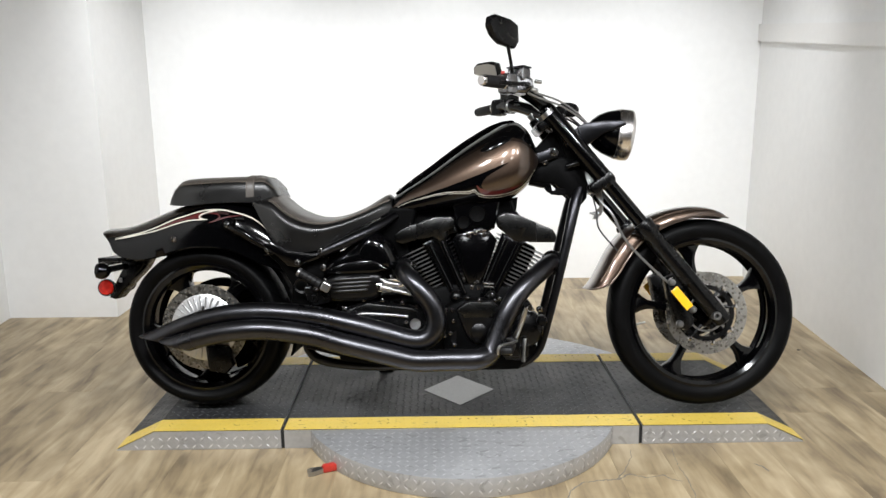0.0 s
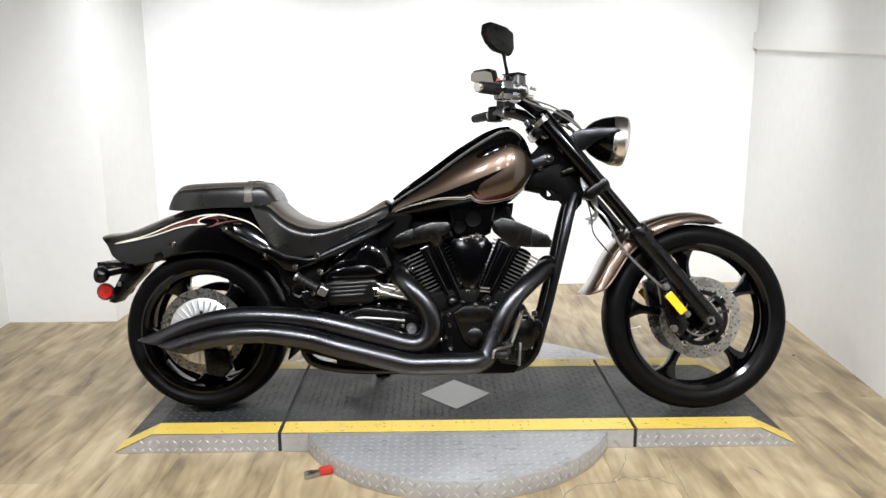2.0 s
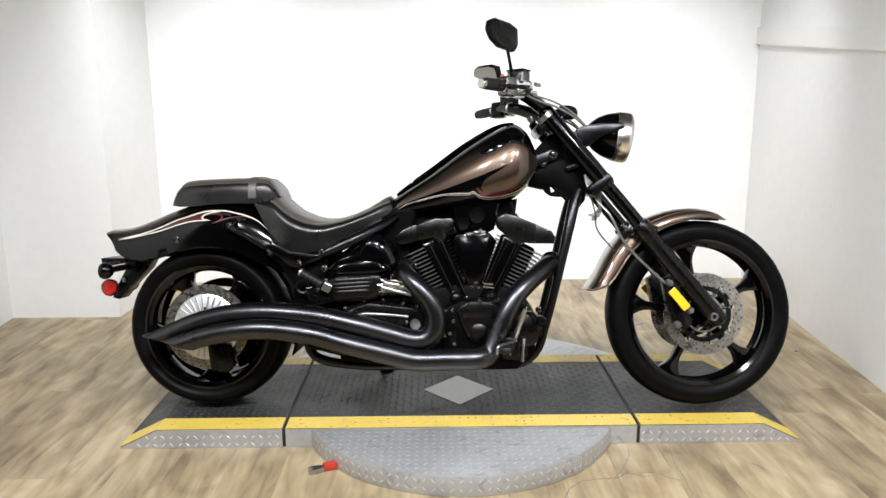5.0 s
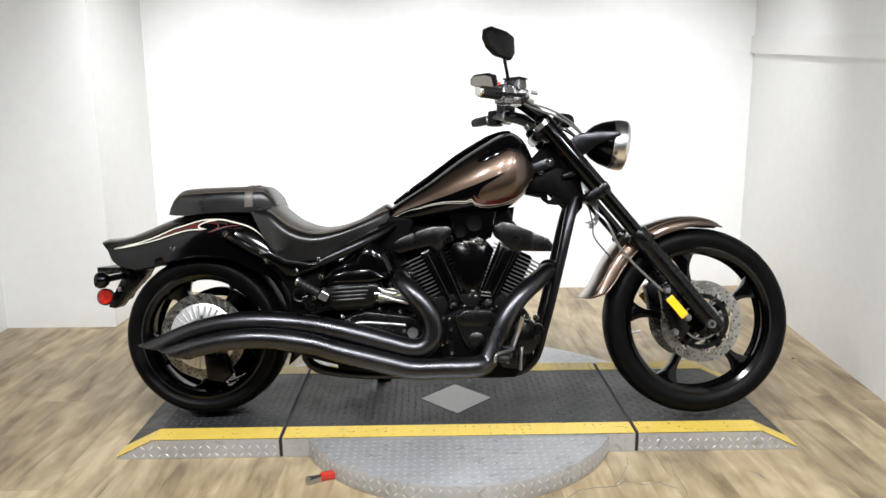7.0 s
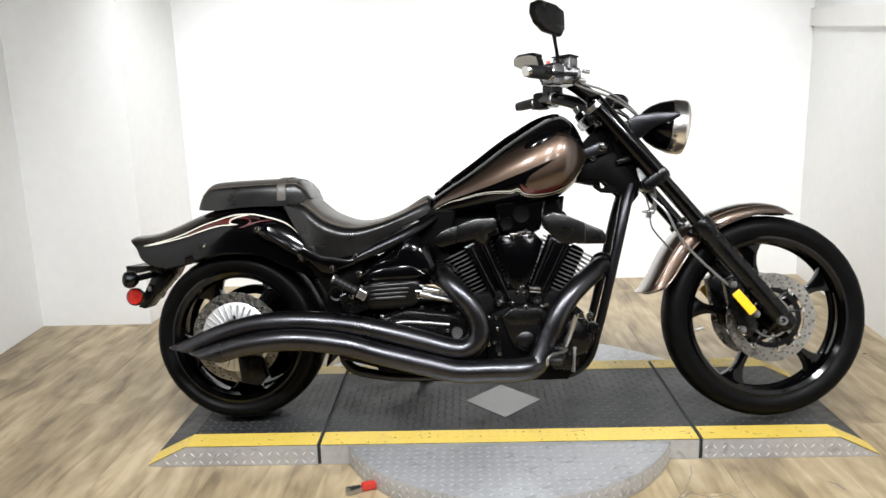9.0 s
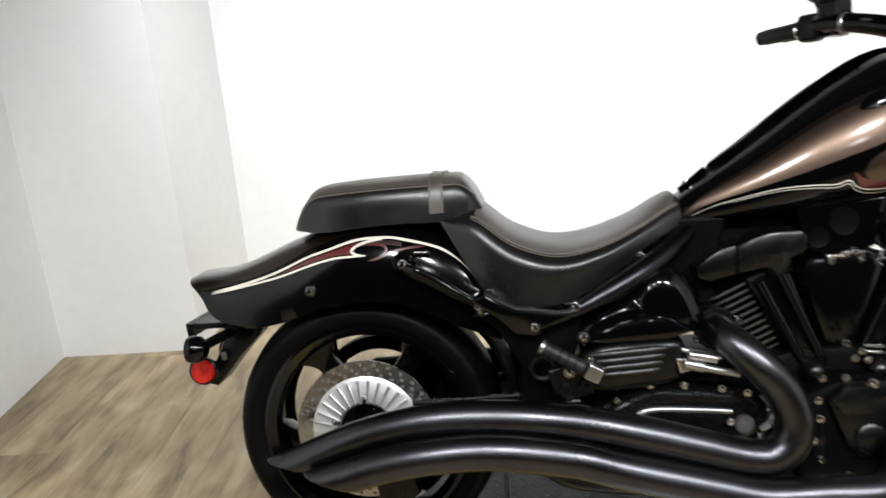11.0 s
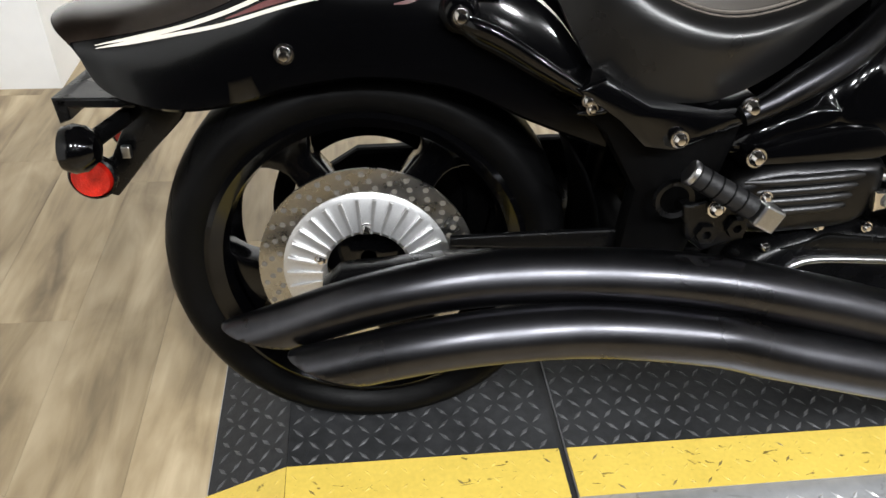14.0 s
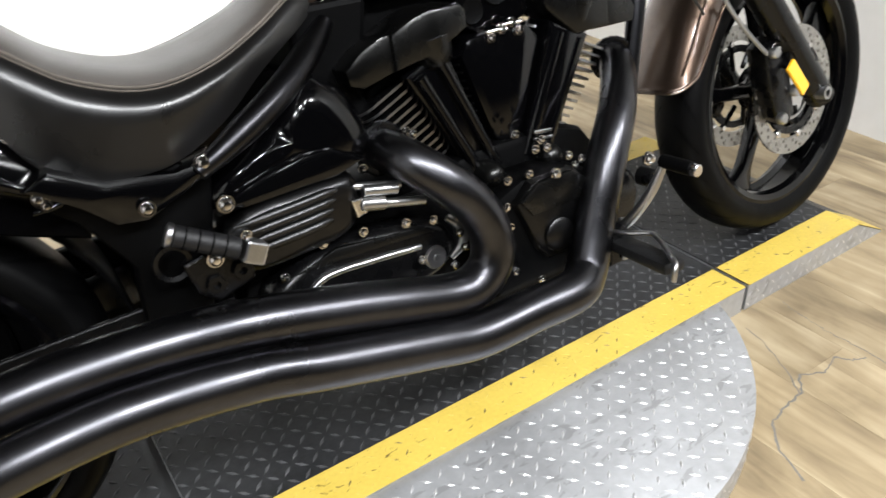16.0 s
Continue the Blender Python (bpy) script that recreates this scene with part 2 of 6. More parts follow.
# floor: dark bed with planks on it
floor = tagged(obj("floor", box(bmesh.new(), -4.0, 4.0, FRONT - 0.15, BACK + 0.15, -0.05, -0.004), M_UNDER), "grey-brown wood-look plank floor", "floor", kind="structure")


# cracks and small chips in the floor covering beside the turntable
M_CRACK = mat("floor_crack", (0.17, 0.16, 0.14), 0.7, var=0.3, var_scale=30)
CRACKS = [[(0.29, -0.64), (0.324, -0.563), (0.371, -0.523), (0.43, -0.512), (0.48, -0.508), (0.524, -0.474), (0.57, -0.502), (0.628, -0.486), (0.647, -0.513), (0.686, -0.527)],
          [(0.711, -0.308), (0.700, -0.37), (0.693, -0.424), (0.696, -0.496), (0.689, -0.597), (0.672, -0.68)], [(0.476, -0.508), (0.518, -0.447), (0.557, -0.363), (0.568, -0.304)], [(0.945, -0.42), (0.961, -0.44), (0.972, -0.477)]]
for line, half in zip(CRACKS, (0.0022, 0.0012, 0.0014, 0.0030)):
    bm = bmesh.new()
    rnd = random.Random(len(line))
    pts = []
    for (ax, ay), (bx, by) in zip(line, line[1:]):
        for k in range(6):
            pts.append((ax + (bx - ax) * k / 6 + rnd.uniform(-0.0025, 0.0025), ay + (by - ay) * k / 6 + rnd.uniform(-0.0025, 0.0025)))
    rows = []
    for i, (x, y) in enumerate(pts):
        px, py = pts[max(0, i - 1)]
        qx, qy = pts[min(len(pts) - 1, i + 1)]
        d = math.hypot(qx - px, qy - py) or 1
        w = half * rnd.uniform(0.4, 1.3)
        rows.append([bm.verts.new((x - (qy - py) / d * w * s, y + (qx - px) / d * w * s, 0.0006)) for s in (-1, 1)])
    for p, q in zip(rows, rows[1:]):
        bm.faces.new((p[0], p[1], q[1], q[0]))
    obj("crack", bm, M_CRACK, 0, floor)
chip = bmesh.new()
bmesh.ops.create_icosphere(chip, subdivisions=2, radius=0.009, matrix=Matrix.Translation((1.595, 0.637, 0.002)) @ Matrix.Diagonal((1, 0.8, 0.16, 1)))
obj("chip", chip, M_GAP, 40, floor)


def planks():
    wide, length = 0.18, 1.22
    meshes = []
    for k in range(4):
        bm = box(bmesh.new(), -wide / 2 + 0.0002, wide / 2 - 0.0002, -length / 2 + 0.0002, length / 2 - 0.0002, -0.006, 0.0, 0.0004)
        me = bpy.data.meshes.new("plank")
        bm.to_mesh(me)
        bm.free()
        me.materials.append(M_PLANK)
        meshes.append(me)
    rnd = random.Random(4)
    nx = int((2.2 - LEFT) / wide) + 2
    for i in range(nx):
        x = LEFT - 0.1 + i * wide
        off = rnd.random() * length
        y = -3.4 - off
        while y < BACK + length / 2:
            if y > -3.2 or i % 1 == 0:
                ob = new("plank", meshes[rnd.randrange(4)])
                ob.location = (x, y + length / 2, 0)
                ob.parent = floor
            y += length


# ---- the motorcycle turntable and its ramps ----
H = 0.067
FRONT_Y, BACK_Y, GAP_X, MID_X, END_X = -0.272, 0.43, 0.612, 1.045, 1.176


def tread_pattern(bm, inside, x0, x1, y0, y1, z, pitch=0.028, size=0.0175, m=None):
    """Raised lens-shaped bars in the two crossing directions of tread plate."""
    nx, ny = int((x1 - x0) / pitch), int((y1 - y0) / pitch)
    for i in range(nx + 1):
        for j in range(ny + 1):
            x, y = x0 + i * pitch, y0 + j * pitch
            if not inside(x, y):
                continue
            a = radians(45 if (i + j) % 2 else -45)
            c, s = math.cos(a), math.sin(a)
            pts = []
            for u, v, w in ((-1, 0, 0), (0, -0.21, 0), (1, 0, 0), (0, 0.21, 0), (0, 0, 0.0018)):
                p = Vector((x + size * 0.62 * u * c - size * 0.8 * v * s, y + size * 0.62 * u * s + size * 0.8 * v * c, z + w))
                pts.append(bm.verts.new(m @ p if m else p))
            for k in range(4):
                bm.faces.new((pts[k], pts[(k + 1) % 4], pts[4]))
    return bm


def tread_face(bm, x0, x1, y, z0, z1, inside=None, pitch=0.028, size=0.0175):
    """The same bars on an upright face."""
    m = Matrix.Translation((0, y, 0)) @ Matrix.Rotation(radians(90), 4, "X")
    return tread_pattern(bm, inside or (lambda a, b: True), x0, x1, z0, z1, 0, pitch, size, m)


TAPE = 0.088


def worn_bars(parent, x0, x1, y0, y1, z, share, seed, m=None):
    """Bars of the plate whose tape is rubbed through, dark against the yellow."""
    rnd = random.Random(seed)
    wear = tread_pattern(bmesh.new(), lambda x, y: rnd.random() < share, x0, x1, y0, y1, z, size=0.0125, m=m)
    tagged(obj("wear_mark", wear, M_WEAR, 0, parent), kind="stuff")


def ramp_side(sign, name, label):
    ramp = tagged(new(name), label, "ramp", "lift ramps")
    gap, end, mid = sign * (GAP_X + 0.006), sign * END_X, sign * MID_X
    outline = [(gap, 0.001), (end, 0.001), (end, 0.004), (mid, H), (gap, H)]
    obj("body", prism(bmesh.new(), outline, FRONT_Y, BACK_Y, "y"), M_ALU, 0, ramp, "bright aluminium tread plate sides")
    # black deck: a flat part and a sloping part
    slope = math.atan2(H - 0.004, END_X - MID_X)
    lo, hi = sorted((gap, mid))
    obj("deck", box(bmesh.new(), lo, hi, FRONT_Y + 0.002, BACK_Y - 0.002, H + 0.0005, H + 0.003), M_BLACKPLATE, 0, ramp, "black painted tread plate")
    tr = tread_pattern(bmesh.new(), lambda x, y: True, lo + 0.015, hi - 0.005, FRONT_Y + TAPE + 0.012, BACK_Y - TAPE - 0.012, H + 0.003, 0.026, 0.0205)
    m = Matrix.Translation((mid, 0, H)) @ Matrix.Rotation(sign * slope, 4, "Y") @ Matrix.Scale(sign, 4, (1, 0, 0))
    run = math.hypot(H - 0.004, END_X - MID_X)
    obj("apron", box(bmesh.new(), -0.0006, run - 0.004, FRONT_Y + 0.002, BACK_Y - 0.002, 0.0005, 0.003, 0, m), M_BLACKPLATE, 0, ramp, "black sloping apron")
    tread_pattern(tr, lambda x, y: True, 0.015, run - 0.01, FRONT_Y + TAPE + 0.012, BACK_Y - TAPE - 0.012, 0.003, 0.026, 0.0205, m)
    tagged(obj("tread", tr, M_BLACKTREAD, 0, ramp), kind="stuff")
    for y0, y1 in ((FRONT_Y - 0.001, FRONT_Y + TAPE), (BACK_Y - TAPE, BACK_Y + 0.001)):
        t = box(bmesh.new(), lo, hi, y0, y1, H + 0.003, H + 0.0042)
        tread_pattern(t, lambda x, y: True, lo + 0.012, hi - 0.004, y0 + 0.012, y1 - 0.01, H + 0.0036)
        obj("tape", t, M_YELLOW, 0, ramp, "yellow hazard tape")
        worn_bars(ramp, lo + 0.012, hi - 0.004, y0 + 0.012, y1 - 0.01, H + 0.0042, 0.16, 7 + sign)
        t = box(bmesh.new(), -0.0006, run - 0.002, y0, y1, 0.003, 0.0042, 0, m)
        tread_pattern(t, lambda x, y: True, 0.012, run - 0.01, y0 + 0.012, y1 - 0.01, 0.0036, m=m)
        obj("tape", t, M_YELLOW, 0, ramp, "yellow hazard tape")
    face = tread_face(bmesh.new(), min(gap, end) + 0.01, max(gap, end) - 0.01, FRONT_Y, 0.012, H - 0.006, lambda x, z: abs(x) < MID_X + (1 - (z + 0.008) / H) * (END_X - MID_X))
    tagged(obj("side_tread", face, M_ALUTREAD, 0, ramp), kind="stuff")
    return ramp


ramp_side(-1, "lift_ramp", "black and yellow taped aluminium ramp under the rear wheel")
ramp_side(1, "lift_ramp", "black and yellow taped aluminium ramp under the front wheel")

table = tagged(new("turntable"), "motorcycle turntable of tread plate with black deck and yellow tape", "turntable")
obj("body", box(bmesh.new(), -GAP_X + 0.006, GAP_X - 0.006, FRONT_Y, BACK_Y, 0.001, H), M_ALU, 0, table, "bright aluminium tread plate")
obj("deck", box(bmesh.new(), -GAP_X + 0.007, GAP_X - 0.007, FRONT_Y + 0.002, BACK_Y - 0.002, H + 0.0005, H + 0.003), M_BLACKPLATE, 0, table, "black painted tread plate")
DX, DY, DC = 0.135, 0.145, 0.052
tr = tread_pattern(bmesh.new(), lambda x, y: abs(x) / (DX + 0.02) + abs(y - DC) / (DY + 0.02) > 1, -GAP_X + 0.015, GAP_X - 0.015, FRONT_Y + TAPE + 0.012, BACK_Y - TAPE - 0.012, H + 0.003, 0.026, 0.0205)
tagged(obj("tread", tr, M_BLACKTREAD, 0, table), kind="stuff")
for y0, y1 in ((FRONT_Y - 0.001, FRONT_Y + TAPE), (BACK_Y - TAPE, BACK_Y + 0.001)):
    t = box(bmesh.new(), -GAP_X + 0.007, GAP_X - 0.007, y0, y1, H + 0.003, H + 0.0042)
    tread_pattern(t, lambda x, y: True, -GAP_X + 0.02, GAP_X - 0.02, y0 + 0.012, y1 - 0.01, H + 0.0036)
    obj("tape", t, M_YELLOW, 0, table, "yellow hazard tape")
    worn_bars(table, -GAP_X + 0.02, GAP_X - 0.02, y0 + 0.012, y1 - 0.01, H + 0.0042, 0.20, 3)
obj("diamond_plate", prism(bmesh.new(), [(-DX, DC), (0, DC - DY), (DX, DC), (0, DC + DY)], H + 0.0032, H + 0.0052, bevel=0.0006), M_DIAMOND, 0, table, "worn bare metal diamond")


def wing(chord, depth, y_edge, sign):
    """A round plate that stands out from the straight edge of the turntable."""
    radius = (chord * chord + depth * depth) / (2 * depth)
    cy = y_edge + sign * (depth - radius)
    half = math.asin(min(1, chord / radius))
    arc = [(radius * math.sin(-half + 2 * half * k / 48), cy + sign * radius * math.cos(-half + 2 * half * k / 48)) for k in range(49)]
    wing_ob = obj("round_plate", prism(bmesh.new(), arc, 0.001, H - 0.001, bevel=0.001), M_ALU, 30, table, "bright aluminium tread plate")
    inside = lambda x, y: sign * (y - y_edge) > 0.006 and math.hypot(x, y - cy) < radius - 0.012
    bars = tread_pattern(bmesh.new(), inside, -chord, chord, min(y_edge, y_edge + sign * depth), max(y_edge, y_edge + sign * depth), H - 0.001)
    n = int(2 * half * radius / 0.028)
    for k in range(n):
        a = -half + 2 * half * (k + 0.5) / n
        for r in range(2):
            m = Matrix.Translation((radius * math.sin(a), cy + sign * radius * math.cos(a), 0.020 + 0.028 * r)) @ Matrix.Rotation(-sign * a + (math.pi if sign > 0 else 0), 4, "Z") @ Matrix.Rotation(radians(90), 4, "X")
            tread_pattern(bars, lambda x, y: True, 0, 0.001, (k + r) % 2 * 1e-6, 0.001, 0, m=m @ Matrix.Rotation(radians(90 * ((k + r) % 2)), 4, "Z"))
    tagged(obj("plate_tread", bars, M_ALUTREAD, 0, table), kind="stuff")


wing(0.515, 0.338, FRONT_Y - 0.0005, -1)
wing(0.70, 0.35, BACK_Y + 0.0005, 1)
for s in (-1, 1):
    obj("gap_seal", box(bmesh.new(), s * GAP_X - 0.0055, s * GAP_X + 0.0055, FRONT_Y + 0.004, BACK_Y - 0.004, 0.002, H - 0.004), M_GAP, 0, table, "dark joint beside the deck")


# ---- motorcycle: materials ----
def flake_paint(name, colour, bright):
    """Metallic lacquer: flakes under a clear coat."""
    m = mat(name, colour, 0.34, metal=0.94, coat=1.0, coat_rough=0.11, var=0.10, var_scale=90, bump=0.02, bump_scale=900)
    b = m.node_tree.nodes["Principled BSDF"]
    b.inputs["Sheen Weight"].default_value = 0.0
    return m


M_TYRE = mat("tyre_rubber", (0.0018, 0.0018, 0.0019), 0.46, spec=0.08, var=0.3, var_scale=18, bump=0.2, bump_scale=240, rough_var=0.1)
M_GLOSS = mat("gloss_black_paint", (0.0010, 0.0010, 0.0012), 0.12, spec=0.28, coat=0.10, coat_rough=0.03, var=0.1, var_scale=30)
M_SATIN = mat("satin_black", (0.0018, 0.0018, 0.002), 0.27, spec=0.26, var=0.2, var_scale=25, bump=0.06, bump_scale=500, rough_var=0.05)
M_MATT = mat("matt_black", (0.0012, 0.0012, 0.0013), 0.5, spec=0.05, var=0.25, var_scale=25, bump=0.15, bump_scale=400)
M_PIPE = mat("pipe_coating", (0.066, 0.066, 0.072), 0.30, metal=1.0, var=0.14, var_scale=6, rough_var=0.04)
M_GREY = mat("grey_cast_cover", (0.031, 0.031, 0.0305), 0.27, metal=0.95, var=0.14, var_scale=14, bump=0.05, bump_scale=500, rough_var=0.06)
M_CASE = mat("dark_case_coating", (0.036, 0.036, 0.037), 0.32, metal=1.0, var=0.15, var_scale=20, bump=0.08, bump_scale=500)
M_FRAME = mat("dark_grey_frame", (0.032, 0.032, 0.035), 0.30, metal=1.0, var=0.12, var_scale=16, bump=0.03, bump_scale=500)
M_BRONZE = flake_paint("bronze_lacquer", (0.088, 0.060, 0.044), 1)
M_DKBRONZE = flake_paint("dark_bronze_lacquer", (0.034, 0.023, 0.017), 1)
M_RED = mat("red_paint", (0.062, 0.004, 0.004), 0.3, coat=1.0, coat_rough=0.04, var=0.2, var_scale=40)
M_DKRED = mat("dark_red_paint", (0.016, 0.004, 0.0035), 0.3, coat=1.0, coat_rough=0.04, var=0.3, var_scale=40)
M_WHITE = mat("cream_pinstripe", (0.62, 0.58, 0.50), 0.35, coat=0.6, var=0.08, var_scale=40)
M_CHROME = mat("chrome", (0.72, 0.70, 0.69), 0.13, metal=1.0, var=0.05, var_scale=40)
M_STEEL = mat("brushed_steel", (0.42, 0.42, 0.42), 0.30, metal=1.0, var=0.12, var_scale=60, bump=0.05, bump_scale=400)
M_DISC = mat("brake_disc_steel", (0.42, 0.41, 0.385), 0.28, metal=1.0, var=0.14, var_scale=35, rough_var=0.06)
M_DRILL = mat("drilled_hole", (0.10, 0.09, 0.075), 0.6, var=0.2)
M_FIN = mat("machined_fin_edge", (0.45, 0.45, 0.45), 0.30, metal=1.0, var=0.1, var_scale=40)
M_HUB = mat("silver_cast", (0.58, 0.58, 0.58), 0.40, metal=0.9, var=0.08, var_scale=40, bump=0.1)
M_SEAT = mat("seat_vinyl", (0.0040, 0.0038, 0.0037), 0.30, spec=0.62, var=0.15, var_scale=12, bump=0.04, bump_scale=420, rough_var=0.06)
# same vinyl in a paler colour: overhead light on pad tops and strap painted in
M_SEATTOP = mat("seat_vinyl_lit", (0.060, 0.051, 0.043), 0.40, spec=0.8, var=0.18, var_scale=8, bump=0.10, bump_scale=420, rough_var=0.06)
M_THREAD = mat("seam_thread", (0.10, 0.085, 0.07), 0.6, var=0.2, var_scale=60)
M_GRIP = mat("grip_rubber", (0.006, 0.006, 0.0065), 0.5, spec=0.3, var=0.2, bump=0.3, bump_scale=200)
M_ORANGE = mat("amber_reflector", (0.95, 0.50, 0.02), 0.25, coat=0.8, var=0.06, var_scale=120, bump=0.2, bump_scale=350)
M_REDLENS = mat("red_reflector", (0.42, 0.012, 0.006), 0.25, coat=0.3, var=0.5, var_scale=90, bump=0.4, bump_scale=260)
M_MIRROR = mat("mirror_glass", (0.5, 0.485, 0.45), 0.03, metal=1.0)
M_LENS = mat("headlamp_lens", (0.55, 0.55, 0.55), 0.06, metal=0.85, var=0.1)
M_CABLE = mat("cable_jacket", (0.02, 0.02, 0.02), 0.35, var=0.2)
M_WIRE = mat("braided_hose", (0.33, 0.33, 0.33), 0.35, metal=0.8, var=0.2, var_scale=80)
M_CONTROL = mat("silver_control_casting", (0.24, 0.24, 0.245), 0.24, metal=1.0, var=0.2, var_scale=40, rough_var=0.08)
M_CLIPRED = mat("red_plastic", (0.42, 0.03, 0.02), 0.4, var=0.2, var_scale=60)


# ---- shape helpers ----
def knots(x, pairs):
    """A smooth value at x through (x, value) knots."""
    n = len(pairs)
    if x <= pairs[0][0]:
        return pairs[0][1]
    if x >= pairs[-1][0]:
        return pairs[-1][1]
    k = max(i for i in range(n - 1) if pairs[i][0] <= x)
    (x0, y0), (x1, y1) = pairs[k], pairs[k + 1]
    h = x1 - x0

    def slope(i):
        if i == 0 or i == n - 1:
            j = 0 if i == 0 else n - 2
            return (pairs[j + 1][1] - pairs[j][1]) / (pairs[j + 1][0] - pairs[j][0])
        return (pairs[i + 1][1] - pairs[i - 1][1]) / (pairs[i + 1][0] - pairs[i - 1][0])

    t = (x - x0) / h
    return (2 * t**3 - 3 * t**2 + 1) * y0 + (t**3 - 2 * t**2 + t) * h * slope(k) + (3 * t**2 - 2 * t**3) * y1 + (t**3 - t**2) * h * slope(k + 1)


def spline(points, n):
    """Points along a smooth curve through the given ones, spaced by their distance."""
    p = [Vector(q) for q in points]
    s = [0.0]
    for a, b in zip(p, p[1:]):
        s.append(s[-1] + (b - a).length)
    axes = [[(si, q[k]) for si, q in zip(s, p)] for k in range(3)]
    return [Vector([knots(s[-1] * i / (n - 1), a) for a in axes]) for i in range(n)]


def tube(bm, points, radius, seg=14, n=0, caps=True, flat=1.0):
    """A round bar along a curve; radius a number or a list along it."""
    path = spline(points, n) if n else [Vector(q) for q in points]
    m = len(path)
    radii = radius if isinstance(radius, (list, tuple)) else [radius]
    up = None
    rings = []
    for i, p in enumerate(path):
        d = (path[min(i + 1, m - 1)] - path[max(i - 1, 0)]).normalized()
        if up is None:
            up = d.orthogonal().normalized()
        up = (up - d * up.dot(d)).normalized()
        side = d.cross(up)
        f = i / max(1, m - 1) * (len(radii) - 1)
        k = min(int(f), len(radii) - 1)
        r = radii[k] + (radii[min(k + 1, len(radii) - 1)] - radii[k]) * (f - k)
        rings.append([bm.verts.new(p + (up * math.cos(a) * flat + side * math.sin(a)) * r) for a in (2 * math.pi * j / seg for j in range(seg))])
    for a, b in zip(rings, rings[1:]):
        for j in range(seg):
            bm.faces.new((a[j], a[(j + 1) % seg], b[(j + 1) % seg], b[j]))
    if caps:
        bm.faces.new(rings[0][::-1])
        bm.faces.new(rings[-1])
    return bm


def lathe(bm, profile, m=None, seg=48, a0=0.0, a1=2 * math.pi):
    """(radius, along) pairs turned about the y axis; m places it."""
    full = abs(a1 - a0 - 2 * math.pi) < 1e-6
    count = seg if full else seg + 1
    rings = []
    for k in range(count):
        a = a0 + (a1 - a0) * k / seg
        ring = []
        for r, y in profile:
            p = Vector((r * math.cos(a), y, r * math.sin(a)))
            ring.append(bm.verts.new(m @ p if m else p))
        rings.append(ring)
    for k in range(seg):
        a, b = rings[k], rings[(k + 1) % count]
        for j in range(len(profile) - 1):
            if profile[j][0] < 1e-6 and profile[j + 1][0] < 1e-6:
                continue
            try:
                bm.faces.new((a[j], b[j], b[j + 1], a[j + 1]))
            except ValueError:
                pass
    bmesh.ops.remove_doubles(bm, verts=bm.verts[:], dist=1e-6)
    return bm


def rod(bm, a, b, radius, seg=14, bevel=0.0):
    """A straight round bar with slightly rounded ends."""
    a, b = Vector(a), Vector(b)
    d = (b - a).normalized()
    e = min(bevel or radius * 0.15, (b - a).length * 0.2)
    return tube(bm, [a, a + d * e, b - d * e, b], [radius - e, radius, radius, radius - e], seg)


def grid(bm, S, us, vs, mat_of=None, closed=False):
    rows = [[bm.verts.new(S(u, v)) for v in vs] for u in us]
    nv = len(vs)
    for i in range(len(us) - 1):
        for j in range(nv - (0 if closed else 1)):
            bm.faces.new((rows[i][j], rows[i + 1][j], rows[i + 1][(j + 1) % nv], rows[i][(j + 1) % nv]))
    return rows


def patch(bm, S, us, lo, hi, n=6, off=0.0008):
    """A painted field on the surface S between two curves, a hair above it."""
    def P(u, v):
        e = 0.004
        p = S(u, v)
        du, dv = S(u + e, v) - S(u - e, v), S(u, v + e) - S(u, v - e)
        k = du.cross(dv)
        if k.length < 1e-12:
            return p
        k.normalize()
        if k.y > 0 and abs(k.y) > 0.05 or (abs(k.y) <= 0.05 and k.z < 0):
            k = -k
        return p + k * off
    rows = [[bm.verts.new(P(u, lo(u) + (hi(u) - lo(u)) * j / n)) for j in range(n + 1)] for u in us]
    for a, b in zip(rows, rows[1:]):
        for j in range(n):
            bm.faces.new((a[j], b[j], b[j + 1], a[j + 1]))
    return bm


def pillow(bm, outline, y_edge, y_face, y_back, m=None, round_in=0.03, rings=5):
    """A panel with a softly domed outer face: the outline steps inwards as it comes forward."""
    cx, cz = sum(p[0] for p in outline) / len(outline), sum(p[1] for p in outline) / len(outline)
    # smooth the outline once by cutting its corners
    pts = outline
    for _ in range(2):
        cut = []
        for (a, b), (c, d) in zip(pts, pts[1:] + pts[:1]):
            cut += [(a * 0.75 + c * 0.25, b * 0.75 + d * 0.25), (a * 0.25 + c * 0.75, b * 0.25 + d * 0.75)]
        pts = cut
    layers = [[(x, z, y_back) for x, z in pts]]
    for k in range(rings + 1):
        t = math.pi / 2 * k / rings
        y = y_edge + (y_face - y_edge) * math.sin(t)
        inset = round_in * (1 - math.cos(t))
        ring = []
        for x, z in pts:
            d = math.hypot(x - cx, z - cz)
            f = max(0.05, (d - inset) / d)
            ring.append((cx + (x - cx) * f, cz + (z - cz) * f, y))
        layers.append(ring)
    vs = [[bm.verts.new((m @ Vector((x, y, z))) if m else (x, y, z)) for x, z, y in ring] for ring in layers]
    n = len(pts)
    for a, b in zip(vs, vs[1:]):
        for i in range(n):
            bm.faces.new((a[i], a[(i + 1) % n], b[(i + 1) % n], b[i]))
    c = Vector((cx, y_face - 0.001 * (1 if y_edge > y_face else -1), cz))
    top = bm.verts.new(m @ c if m else c)
    for i in range(n):
        bm.faces.new((vs[-1][i], vs[-1][(i + 1) % n], top))
    bm.faces.new(vs[0][::-1])
    return bm


def steps(a, b, n):
    return [a + (b - a) * i / n for i in range(n + 1)]


def power(x, p):
    return math.copysign(abs(x) ** p, x)


